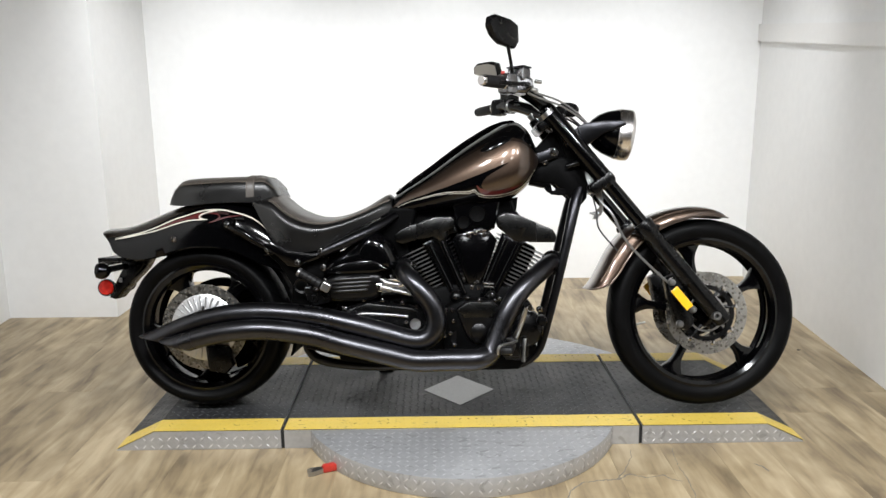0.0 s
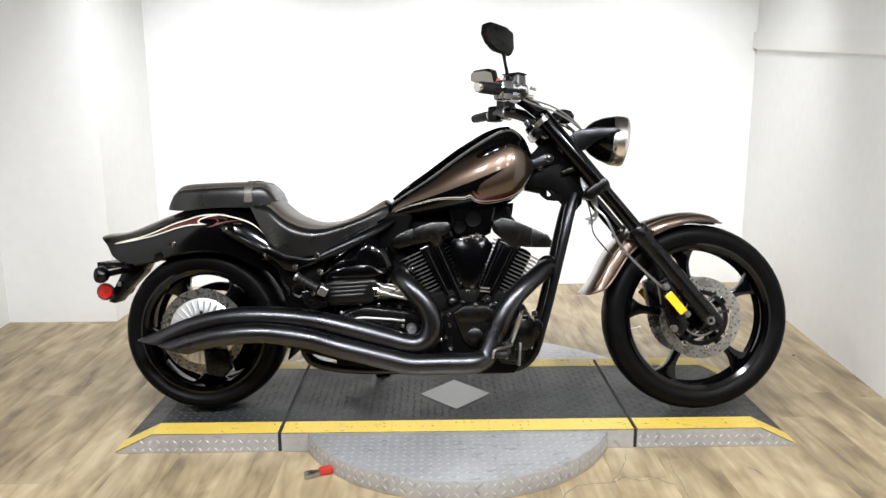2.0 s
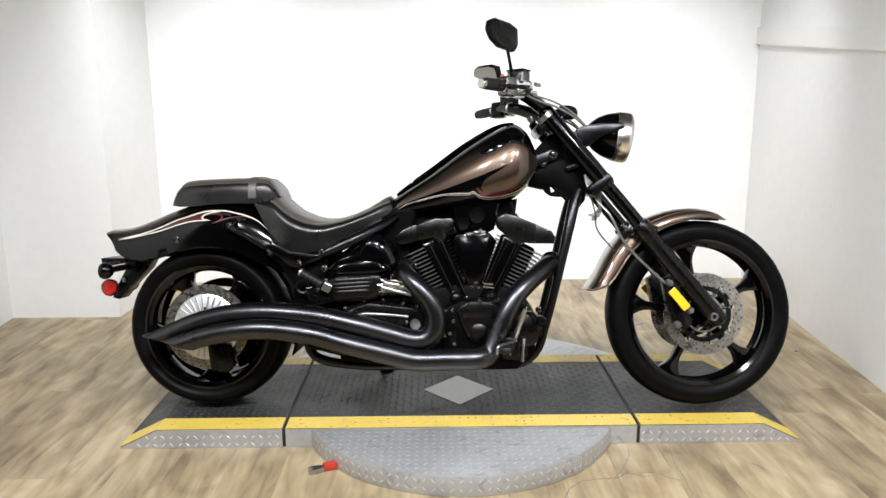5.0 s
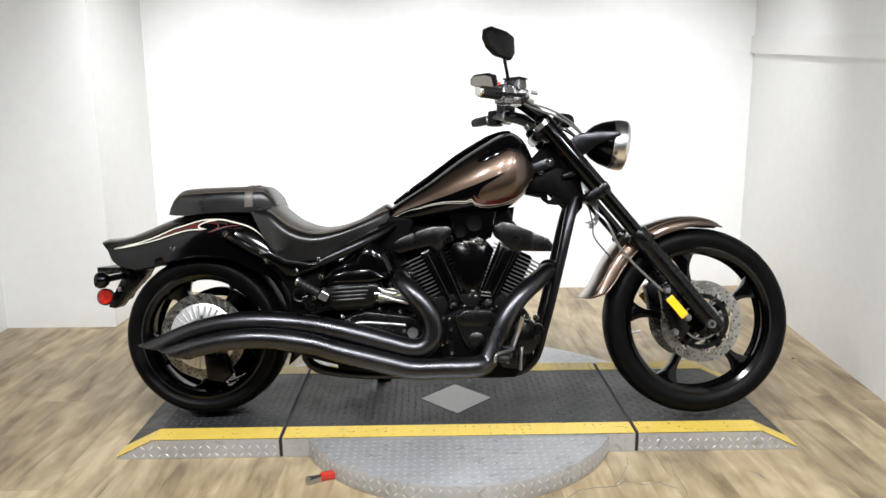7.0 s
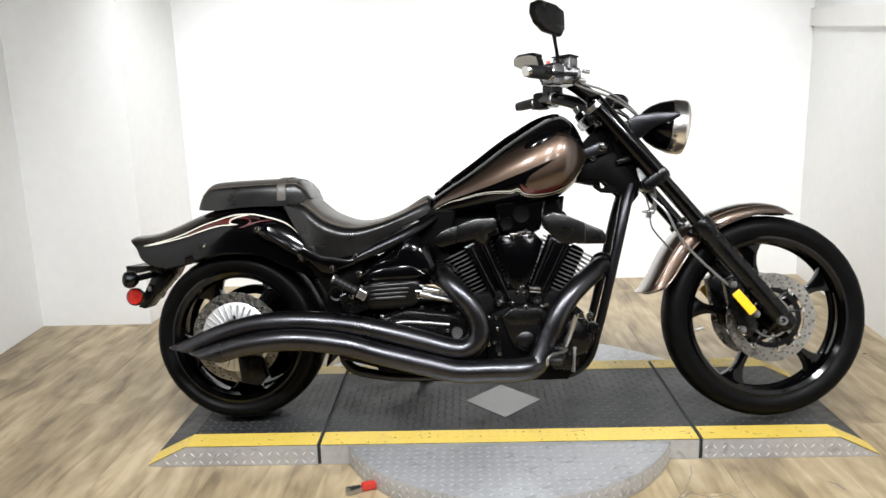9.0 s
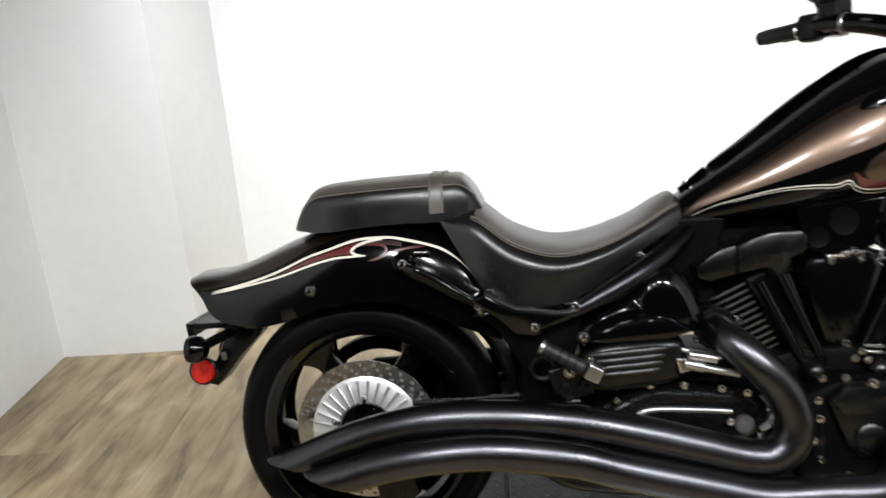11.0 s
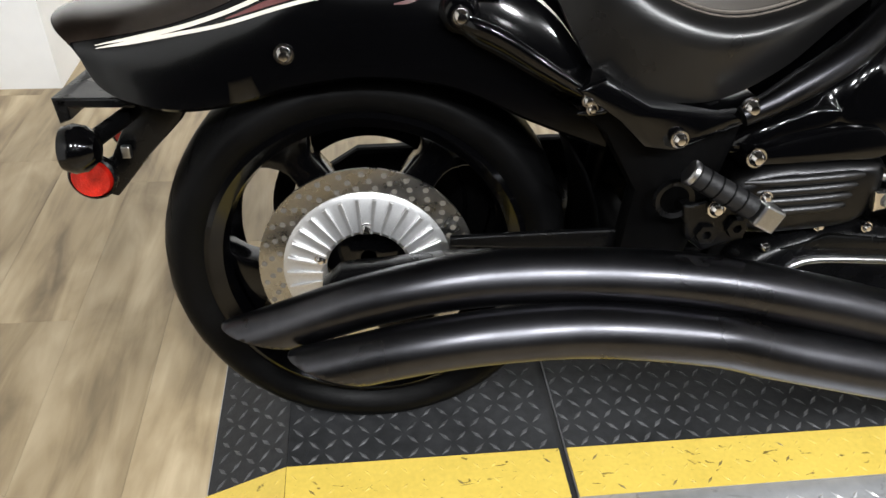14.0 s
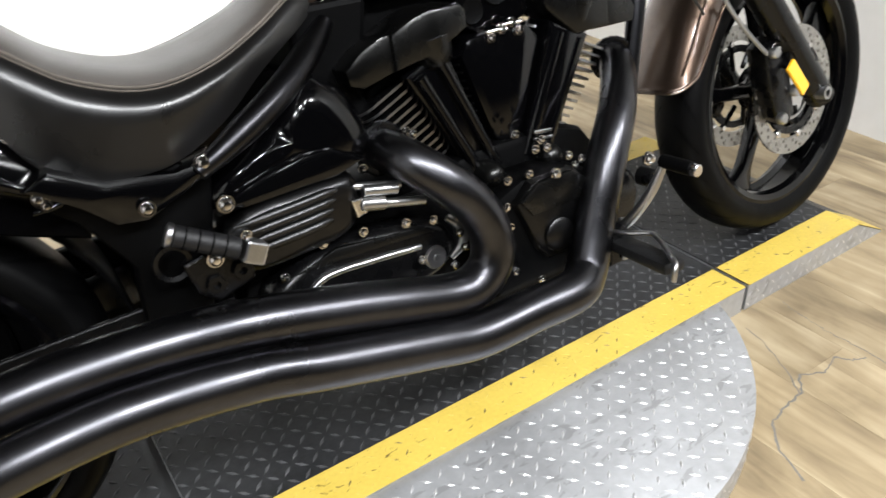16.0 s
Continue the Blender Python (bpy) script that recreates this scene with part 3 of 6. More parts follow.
def bolt(parent, x, y, z, r=0.009, name="bolt", material=None):
    """A domed hexagon-socket bolt head that faces the right side of the bike."""
    bm = lathe(bmesh.new(), [(0, -r * 0.9), (r * 0.55, -r * 0.85), (r * 0.9, -r * 0.5), (r, 0), (r * 1.25, 0), (r * 1.25, r * 0.5), (0, r * 0.5)], Matrix.Translation((x, y, z)), 14)
    return obj(name, bm, material or M_CHROME, 40, parent)


bike = tagged(new("motorcycle"), "gloss black and bronze cruiser motorcycle leaning on its side stand", "motorcycle")
LEAN = Matrix.Translation((0.006, -0.055, 0.0715)) @ Matrix.Rotation(radians(-8.7), 4, "X")
TURN = Matrix.Translation((-0.5, 0, 0)) @ Matrix.Rotation(radians(-2.5), 4, "Z") @ Matrix.Translation((0.5, 0, 0))
bike.location = (LEAN @ TURN).to_translation()
bike.rotation_euler = (LEAN @ TURN).to_euler()


# ---- wheels ----
def ring_prism(bm, outer, inner, y0, y1, c, seg=56):
    m = Matrix.Translation(c)
    return lathe(bm, [(inner, y0), (outer, y0), (outer, y1), (inner, y1), (inner, y0)], m, seg)


def spoke_mesh(r0, r1, half0, half1, flare, thick, angle, c, bend=0.0, y=0.0):
    """A cast spoke that widens into the rim."""
    edge = []
    for k in range(13):
        f = k / 12
        r = r0 + (r1 - r0) * f
        w = half0 + (half1 - half0) * f + flare * max(0, (f - 0.62) / 0.38) ** 2.2 + flare * 0.5 * max(0, (0.18 - f) / 0.18) ** 2
        edge.append((r, w, bend * f * f))
    outline = [(r, b + w) for r, w, b in edge] + [(r, b - w) for r, w, b in reversed(edge)]
    m = Matrix.Translation(c) @ Matrix.Rotation(-angle, 4, "Y")
    return prism(bmesh.new(), outline, y - thick / 2, y + thick / 2, "y", m, 0.005)


def wheel(name, label, c, tyre_r, tyre_w, rim_r, rim_in, phase, hub_r, hub_w, half0, half1, flare, thick):
    c = Vector(c)
    m = Matrix.Translation(c)
    w = tyre_w / 2
    rim = obj(name, lathe(bmesh.new(), [(rim_in + 0.012, -w * 0.35), (rim_in, -w * 0.5), (rim_in + 0.006, -w * 0.74), (rim_r - 0.006, -w * 0.86), (rim_r + 0.004, -w * 0.84), (rim_r + 0.004, -w * 0.7),
                                        (rim_r + 0.004, w * 0.7), (rim_r + 0.004, w * 0.84), (rim_r - 0.006, w * 0.86), (rim_in + 0.006, w * 0.74), (rim_in, w * 0.5), (rim_in + 0.012, w * 0.35), (rim_in + 0.012, -w * 0.35)], m, 72), M_GLOSS, 30, bike, label)
    prof = []
    side_r = rim_r + (tyre_r - rim_r) * 0.42
    prof.append((rim_r - 0.001, -w * 0.80))
    prof.append((rim_r + 0.004, -w * 0.88))
    for k in range(27):
        a = radians(-100 + 200 * k / 26)
        y = w * power(math.sin(a), 0.9)
        r = side_r + (tyre_r - side_r) * power(math.cos(a), 0.9)
        prof.append((max(r, rim_r + 0.01), y))
    prof.append((rim_r + 0.004, w * 0.88))
    prof.append((rim_r - 0.001, w * 0.80))
    obj("tyre", lathe(bmesh.new(), prof, m, 96), M_TYRE, 40, rim, "black road tyre with shallow grooves")
    for k in range(5):
        a = phase + 2 * math.pi * k / 5
        obj("spoke", spoke_mesh(hub_r * 0.8, rim_in + 0.008, half0, half1, flare, thick, a, c), M_GLOSS, 30, rim)
    obj("hub", lathe(bmesh.new(), [(0.012, -hub_w), (hub_r * 0.7, -hub_w), (hub_r, -hub_w * 0.8), (hub_r, hub_w * 0.8), (hub_r * 0.7, hub_w), (0.012, hub_w)], m, 32), M_GLOSS, 30, rim)
    return rim


def tyre_grooves(rim, c, tyre_r, tyre_w, count, side_r):
    """Slanted shallow grooves in the tread, as dark inlays."""
    bm = bmesh.new()
    w = tyre_w / 2
    for s in (-1, 1):
        for k in range(count):
            a0 = 2 * math.pi * (k + (0.5 if s > 0 else 0)) / count
            rows = []
            for i in range(7):
                f = i / 6
                t = radians(s * (14 + 52 * f))
                y = w * power(math.sin(t), 0.9)
                r = side_r + (tyre_r - side_r) * power(math.cos(t), 0.9) + 0.0006
                a = a0 + 0.22 * f
                half = 0.007 * math.sin(math.pi * (0.08 + 0.84 * f)) / tyre_r
                rows.append([bm.verts.new((c[0] + r * math.cos(a + h), c[1] + y, c[2] + r * math.sin(a + h))) for h in (-half, half)])
            for p, q in zip(rows, rows[1:]):
                bm.faces.new((p[0], p[1], q[1], q[0]))
    tagged(obj("tread_groove", bm, M_MATT, 0, rim), kind="stuff")


FW, RW = (0.855, 0.0, 0.333), (-0.910, 0.0, 0.297)
front = wheel("front_wheel", "gloss black five-spoke cast wheel", FW, 0.332, 0.12, 0.262, 0.238, radians(100), 0.05, 0.045, 0.017, 0.013, 0.040, 0.03)
rear = wheel("rear_wheel", "gloss black five-spoke cast wheel", RW, 0.291, 0.200, 0.226, 0.198, radians(54), 0.07, 0.06, 0.026, 0.021, 0.055, 0.05)
tyre_grooves(front, FW, 0.332, 0.12, 26, 0.262 + 0.070 * 0.42)
tyre_grooves(rear, RW, 0.291, 0.200, 24, 0.226 + 0.065 * 0.42)
# valve and balance weights
obj("valve_stem", rod(bmesh.new(), (FW[0] - 0.235, -0.012, FW[2] - 0.045), (FW[0] - 0.200, -0.02, FW[2] - 0.035), 0.004), M_STEEL, 30, front)


def disc(parent, c, y, outer, inner, holes, label):
    """A drilled brake disc."""
    bm = ring_prism(bmesh.new(), outer, inner, y - 0.0025, y + 0.0025, c)
    d = obj("brake_disc", bm, M_DISC, 30, parent, label)
    hb = bmesh.new()
    for row, frac in enumerate((0.22, 0.5, 0.78)):
        r = inner + (outer - inner) * frac
        for k in range(holes):
            a = 2 * math.pi * (k + row * 0.33) / holes
            for s in (-1,):
                lathe_m = Matrix.Translation((c[0] + r * math.cos(a), c[1] + y + s * 0.0028, c[2] + r * math.sin(a)))
                vs = [hb.verts.new(lathe_m @ Vector((0.0043 * math.cos(t), 0, 0.0043 * math.sin(t)))) for t in (2 * math.pi * i / 8 for i in range(8))]
                hb.faces.new(vs)
    tagged(obj("drilling", hb, M_DRILL, 0, d), kind="stuff")
    return d


for s in (-1, 1):
    d = disc(front, FW, s * 0.072, 0.144, 0.108, 20, "drilled steel brake disc")
    # floating carrier: ring and arms
    obj("carrier_ring", ring_prism(bmesh.new(), 0.098, 0.082, s * 0.072 - 0.004, s * 0.072 + 0.004, FW), M_SATIN, 30, d)
    for k in range(8):
        a = 2 * math.pi * k / 8 + 0.2
        p = Vector((FW[0] + 0.105 * math.cos(a), s * 0.072, FW[2] + 0.105 * math.sin(a)))
        obj("rivet", lathe(bmesh.new(), [(0, -0.007), (0.006, -0.0065), (0.0085, -0.004), (0.0085, 0.004), (0, 0.004)], Matrix.Translation(p), 12), M_CHROME, 30, d)
        q = Vector((FW[0] + 0.045 * math.cos(a + 0.25), s * 0.066, FW[2] + 0.045 * math.sin(a + 0.25)))
        obj("carrier_arm", rod(bmesh.new(), q, p, 0.006, 8), M_SATIN, 30, d)
obj("speed_ring", ring_prism(bmesh.new(), 0.066, 0.060, -0.074, -0.069, FW), M_STEEL, 30, front)

rd = disc(rear, RW, -0.088, 0.152, 0.116, 30, "drilled steel brake disc")
hubplate = obj("disc_carrier", lathe(bmesh.new(), [(0.058, -0.094), (0.064, -0.101), (0.110, -0.096), (0.118, -0.092), (0.118, -0.084), (0.058, -0.084), (0.058, -0.094)], Matrix.Translation(RW), 72), M_HUB, 30, rear, "bright cast carrier with radial ribs")
for k in range(30):
    a = 2 * math.pi * k / 30
    m = Matrix.Translation(RW) @ Matrix.Rotation(-a, 4, "Y")
    rib = prism(bmesh.new(), [(0.062, -0.0015), (0.112, -0.0024), (0.112, 0.0024), (0.062, 0.0015)], 0, 0.006, "z")
    bmesh.ops.transform(rib, verts=rib.verts[:], matrix=m @ Matrix.Translation((0, -0.0975, 0)) @ Matrix.Rotation(radians(90), 4, "X"))
    obj("rib", rib, M_HUB, 0, hubplate)
for k in range(5):
    a = radians(90) + 2 * math.pi * k / 5
    bolt(rear, RW[0] + 0.068 * math.cos(a), -0.101, RW[2] + 0.068 * math.sin(a), 0.007, "hub_bolt")

obj("pulley_guard", lathe(bmesh.new(), [(0.02, 0.112), (0.195, 0.112), (0.198, 0.116), (0.195, 0.120), (0.02, 0.120), (0.02, 0.112)], Matrix.Translation(RW), 24, radians(-75), radians(32)), M_MATT, 30, bike, "black guard plate on the drive side")
obj("drive_pulley", lathe(bmesh.new(), [(0.126, 0.098), (0.150, 0.096), (0.157, 0.100), (0.157, 0.130), (0.150, 0.134), (0.126, 0.130), (0.126, 0.098)], Matrix.Translation(RW), 64), M_MATT, 30, rear, "black toothed drive pulley")


# ---- rear fender ----
FT = [(-1.24, 0.632), (-1.23, 0.640), (-1.205, 0.645), (-1.17, 0.655), (-1.12, 0.677), (-1.03, 0.714), (-0.947, 0.738), (-0.86, 0.752), (-0.78, 0.748), (-0.70, 0.715), (-0.61, 0.650)]
FB = [(-1.24, 0.604), (-1.23, 0.578), (-1.215, 0.562), (-1.19, 0.550), (-1.134, 0.541), (-1.06, 0.552), (-0.99, 0.574), (-0.90, 0.588), (-0.80, 0.578), (-0.70, 0.535), (-0.61, 0.500)]
FWID = [(-1.24, 0.098), (-1.222, 0.105), (-1.20, 0.111), (-1.05, 0.128), (-0.9, 0.145), (-0.75, 0.154), (-0.61, 0.150)]
FX0, FX1 = -1.24, -0.61


def fender_at(u, v):
    """u along the fender 0 to 1, v from the crown (0) down the right side (1) or the far side (-1); the tail is rounded in plan."""
    x = FX0 + (FX1 - FX0) * u
    zt, zb, w = knots(x, FT), knots(x, FB), knots(x, FWID)
    a = v * math.pi / 2
    tail = max(0.0, min(1.0, (-1.10 - x) / 0.14))
    lip = 0.006 * tail ** 3 * math.cos(a)
    return Vector((x - 0.046 * tail ** 2 * (1 - abs(v) ** 1.6), -w * power(math.sin(a), 0.72), zb + (zt - zb) * power(math.cos(a), 0.66) + lip))


def fu(x):
    return (x - FX0) / (FX1 - FX0)


def fender_v(x, z):
    """The v at which the flank of the fender has the height z."""
    zt, zb = knots(x, FT), knots(x, FB)
    return math.acos(max(0.0, min(1.0, (z - zb) / (zt - zb))) ** (1 / 0.66)) * 2 / math.pi


bm = bmesh.new()
us, vs = [(i / 64) ** 1.15 for i in range(65)], steps(-1, 1, 40)
rows = grid(bm, fender_at, us, vs)
inner = grid(bm, lambda u, v: fender_at(u, v) * 1.0 + Vector((0.004 * (1 - u), 0.006 * v, -0.005)), us, vs)
for i in range(64):
    for j in (0, 40):
        bm.faces.new((rows[i][j], rows[i + 1][j], inner[i + 1][j], inner[i][j]))
for i in (0, 64):
    for j in range(40):
        bm.faces.new((rows[i][j], rows[i][j + 1], inner[i][j + 1], inner[i][j]))
fender = obj("rear_fender", bm, M_GLOSS, 50, bike, "gloss black rear fender with bronze crown and pinstripes")
UPPER = [(-1.205, 0.612), (-1.13, 0.631), (-1.064, 0.652), (-0.996, 0.680), (-0.962, 0.690), (-0.895, 0.709), (-0.842, 0.712), (-0.808, 0.709), (-0.726, 0.685), (-0.683, 0.655), (-0.65, 0.615)]
LOWER = [(-1.205, 0.609), (-1.13, 0.626), (-1.064, 0.641), (-0.996, 0.662), (-0.963, 0.671), (-0.93, 0.677), (-0.876, 0.679)]
M_FLAME = mat("flame_red_paint", (0.075, 0.006, 0.006), 0.3, coat=1.0, coat_rough=0.04, var=0.35, var_scale=30)


def between(name, x0, x1, lo, hi, material, off, n=50, nv=4, side=1, label=""):
    """A painted band on the fender between two heights along it."""
    us = [fu(x) for x in steps(x0, x1, n)]
    X = lambda u: FX0 + (FX1 - FX0) * u
    return obj(name, patch(bmesh.new(), fender_at, us, lambda u: side * fender_v(X(u), hi(X(u))), lambda u: side * fender_v(X(u), lo(X(u))), nv, off), material, 60, fender, label)


def band(line, half, x0, x1):
    """The two edges of a line that tapers at both ends."""
    w = lambda x: half * min(1.0, 0.15 + 9 * (x - x0) / (x1 - x0), 0.15 + 9 * (x1 - x) / (x1 - x0))
    return (lambda x: knots(x, line) - w(x)), (lambda x: knots(x, line) + w(x))


CROWN_LOW = [(-1.24, 0.612), (-1.205, 0.618), (-1.13, 0.637), (-1.064, 0.661), (-0.996, 0.693), (-0.895, 0.725), (-0.842, 0.731), (-0.76, 0.728), (-0.72, 0.716)]
crown_v = lambda u: fender_v(FX0 + (FX1 - FX0) * u, knots(FX0 + (FX1 - FX0) * u, CROWN_LOW))
crown = patch(bmesh.new(), fender_at, steps(0.002, fu(-0.73), 56), lambda u: -crown_v(u), crown_v, 24)
obj("crown_panel", crown, M_DKBRONZE, 60, fender, "bronze lacquer crown")
for side in (1, -1):
    between("pinstripe", -1.205, -0.655, *band(UPPER, 0.0024, -1.205, -0.655), M_WHITE, 0.0014, 60, 2, side)
    between("pinstripe", -1.205, -0.872, *band(LOWER, 0.0021, -1.205, -0.872), M_WHITE, 0.0014, 50, 2, side)
between("red_flame", -1.06, -0.896, lambda x: knots(x, LOWER) + 0.0045, lambda x: knots(x, UPPER) - 0.0055, M_FLAME, 0.0010, 40, 4, 1, "dark red flame between the pinstripes")
between("red_flame", -0.896, -0.80, lambda x: max(knots(x, UPPER) - 0.014, 0.688), lambda x: knots(x, UPPER) - 0.0050, M_DKRED, 0.0010, 30, 3, 1, "dark red flame under the upper stripe")


# hooked tip of the lower stripe and the red curl
def curl(points, width, material, name):
    bm = bmesh.new()
    path = spline([(x, z, 0) for x, z in points], 30)
    rows = []
    for i, p in enumerate(path):
        d = (path[min(i + 1, 29)] - path[max(i - 1, 0)]).normalized()
        k = Vector((-d.y, d.x, 0)) * width * min(1, 0.25 + 4 * i / 29, 0.25 + 4 * (29 - i) / 29)
        rows.append([bm.verts.new(fender_at(fu(q.x), fender_v(q.x, q.y)) + Vector((0, -0.0016, 0.0007))) for q in (p - k, p + k)])
    for a, b in zip(rows, rows[1:]):
        bm.faces.new((a[0], a[1], b[1], b[0]))
    obj(name, bm, material, 60, fender)


curl([(-0.840, 0.7085), (-0.858, 0.708), (-0.880, 0.703), (-0.898, 0.695), (-0.903, 0.688), (-0.896, 0.682), (-0.874, 0.679)], 0.0026, M_WHITE, "pinstripe")
curl([(-0.872, 0.700), (-0.852, 0.700), (-0.836, 0.696), (-0.830, 0.688), (-0.838, 0.679), (-0.852, 0.672), (-0.868, 0.669)], 0.0026, M_RED, "red_line")
curl([(-0.858, 0.670), (-0.835, 0.678), (-0.80, 0.688), (-0.752, 0.692)], 0.0022, M_RED, "red_line")

# fender stay with its bolts, tail bracket, signals and reflector
stay = obj("fender_stay", tube(bmesh.new(), [(-0.806, -0.160, 0.660), (-0.785, -0.168, 0.650), (-0.745, -0.176, 0.632), (-0.70, -0.186, 0.606), (-0.655, -0.194, 0.581), (-0.642, -0.194, 0.572)], [0.010, 0.021, 0.020, 0.018, 0.014, 0.007], 16, 20, flat=0.55), M_GLOSS, 50, bike, "gloss black fender stay")
for x, y, z, r in ((-0.795, -0.176, 0.663, 0.0095), (-0.995, -0.138, 0.612, 0.0095), (-0.652, -0.204, 0.577, 0.0065), (-0.646, -0.201, 0.566, 0.0055), (-0.545, -0.218, 0.535, 0.0085), (-0.467, -0.216, 0.571, 0.0095), (-0.457, -0.232, 0.517, 0.0095)):
    bolt(bike, x, y, z, r)
for x, y, z, r in ((-0.995, 0.004, 0.612, 0.012), (-0.795, -0.034, 0.663, 0.022)):
    obj("bolt_boss", lathe(bmesh.new(), [(0, -0.138), (r * 0.7, -0.137), (r, -0.128), (r * 1.1, -0.10), (0, -0.10)], Matrix.Translation((x, y, z)), 20), M_GLOSS, 40, bike)
obj("rear_strut", tube(bmesh.new(), [(-0.662, -0.196, 0.560), (-0.640, -0.198, 0.562), (-0.600, -0.196, 0.572)], [0.003, 0.0045, 0.002], 10, 12), M_GLOSS, 40, bike)
obj("emblem", box(bmesh.new(), -0.773, -0.742, -0.1535, -0.150, 0.678, 0.684, 0.001, Matrix.Translation((0, 0, 0))), M_CHROME, 0, bike, "small bright badge")
tail = obj("tail_bracket", prism(bmesh.new(), [(-1.225, 0.565), (-1.195, 0.560), (-1.130, 0.535), (-1.150, 0.500), (-1.195, 0.455), (-1.250, 0.392), (-1.272, 0.398), (-1.262, 0.425), (-1.222, 0.500)], -0.045, 0.045, "y", None, 0.005), M_SATIN, 30, bike, "black tail bracket under the fender")
obj("plate_holder", box(bmesh.new(), -1.286, -1.19, -0.085, 0.085, 0.532, 0.545, 0.003, Matrix.Translation((0, 0, 0))), M_SATIN, 0, tail)
obj("plate_hook", prism(bmesh.new(), [(-1.290, 0.545), (-1.272, 0.545), (-1.272, 0.517), (-1.286, 0.512)], -0.085, 0.085, "y", None, 0.002), M_SATIN, 0, tail)
for s in (-1, 1):
    sig = obj("turn_signal", lathe(bmesh.new(), [(0, -0.024), (0.016, -0.022), (0.027, -0.010), (0.030, 0.004), (0.026, 0.016), (0.012, 0.022), (0, 0.023)], pose(-1.242, s * 0.150, 0.505, 0, 0, 90), 28), M_GLOSS, 40, bike, "round black turn signal")
    obj("stalk", rod(bmesh.new(), (-1.212, s * 0.04, 0.512), (-1.236, s * 0.140, 0.506), 0.011), M_SATIN, 40, sig)
    ref = obj("side_reflector", lathe(bmesh.new(), [(0, -0.008), (0.024, -0.007), (0.027, -0.002), (0.027, 0.004), (0, 0.004)], Matrix.Translation((-1.262, s * 0.085, 0.439)), 28), M_REDLENS, 40, bike, "round red side reflector")
    obj("reflector_cup", lathe(bmesh.new(), [(0.028, -0.003), (0.031, 0.0), (0.03, 0.012), (0, 0.014)], Matrix.Translation((-1.262, s * 0.085, 0.439)), 24), M_SATIN, 40, ref)
    obj("reflector_arm", rod(bmesh.new(), (-1.262, s * 0.07, 0.439), (-1.24, s * 0.03, 0.445), 0.008), M_SATIN, 30, ref)
obj("grey_clip", box(bmesh.new(), -1.228, -1.216, -0.062, -0.052, 0.455, 0.472, 0.002, Matrix.Translation((0, 0, 0))), M_STEEL, 0, tail)
obj("tail_lamp", prism(bmesh.new(), [(-1.243, 0.580), (-1.212, 0.553), (-1.196, 0.549), (-1.212, 0.580)], -0.07, 0.07, "y", None, 0.003), M_STEEL, 0, fender, "clear tail lamp under the fender tip")


# ---- seats ----
ST = [(-0.72, 0.748), (-0.70, 0.756), (-0.66, 0.768), (-0.641, 0.764), (-0.58, 0.715), (-0.499, 0.683), (-0.416, 0.686), (-0.333, 0.716), (-0.27, 0.754), (-0.247, 0.762), (-0.240, 0.755)]
SB = [(-0.72, 0.738), (-0.70, 0.704), (-0.67, 0.650), (-0.642, 0.603), (-0.60, 0.577), (-0.55, 0.568), (-0.49, 0.572), (-0.42, 0.602), (-0.341, 0.652), (-0.27, 0.688), (-0.240, 0.705)]
SW = [(-0.72, 0.128), (-0.70, 0.140), (-0.62, 0.172), (-0.528, 0.186), (-0.42, 0.170), (-0.341, 0.136), (-0.27, 0.100), (-0.240, 0.080)]


def seat_at(u, v):
    """A broad flat top that turns into a full flank; the nose is rounder."""
    x = -0.72 + 0.48 * u
    zt, zb, w = knots(x, ST), knots(x, SB), knots(x, SW)
    a = v * math.pi / 2
    q = 0.34 + 0.5 * max(0.0, (u - 0.62) / 0.38) ** 1.4
    bulge = 0.010 * math.sin(math.pi * max(0.0, (abs(v) - 0.55) / 0.45)) * math.sin(math.pi * min(1.0, u))
    y = w * power(math.sin(a), 0.85) + math.copysign(bulge, v)
    return Vector((x, -y, zb + (zt - zb) * power(math.cos(a), q)))


def cushion(name, S, nu, nv, material, label, parent):
    bm = bmesh.new()
    rows = grid(bm, S, steps(0, 1, nu), steps(-1, 1, nv))
    bm.faces.new(rows[0])
    bm.faces.new(rows[-1][::-1])
    for a, b in zip(rows, rows[1:]):
        bm.faces.new((a[0], b[0], b[-1], a[-1]))
    return obj(name, bm, material, 50, parent, label)


seat = cushion("rider_seat", seat_at, 60, 48, M_SEAT, "black vinyl rider seat with stitched seams", bike)
SEAM = 0.60
# upper face in the paler vinyl, its sheen from above put into the colour
obj("seat_top", patch(bmesh.new(), seat_at, steps(0.145, 0.975, 60), lambda u: -SEAM + 0.02, lambda u: SEAM - 0.02, 24, 0.0015), M_SEATTOP, 60, seat, "top panel, greyish for the light that falls on it")


def seam_line(parent, S, curve, u0, u1, r, n=60, name="seam"):
    pts = []
    for i in range(n + 1):
        u = u0 + (u1 - u0) * i / n
        pts.append(S(u, curve(u)) + Vector((0, -0.0006, 0.001)))
    return obj(name, tube(bmesh.new(), pts, r, 6), M_THREAD, 40, parent)


seam_line(seat, seat_at, lambda u: SEAM, 0.13, 0.985, 0.0022)
seam_line(seat, seat_at, lambda u: SEAM + 0.045, 0.13, 0.985, 0.0012)
seam_line(seat, seat_at, lambda u: -SEAM, 0.13, 0.985, 0.0022)

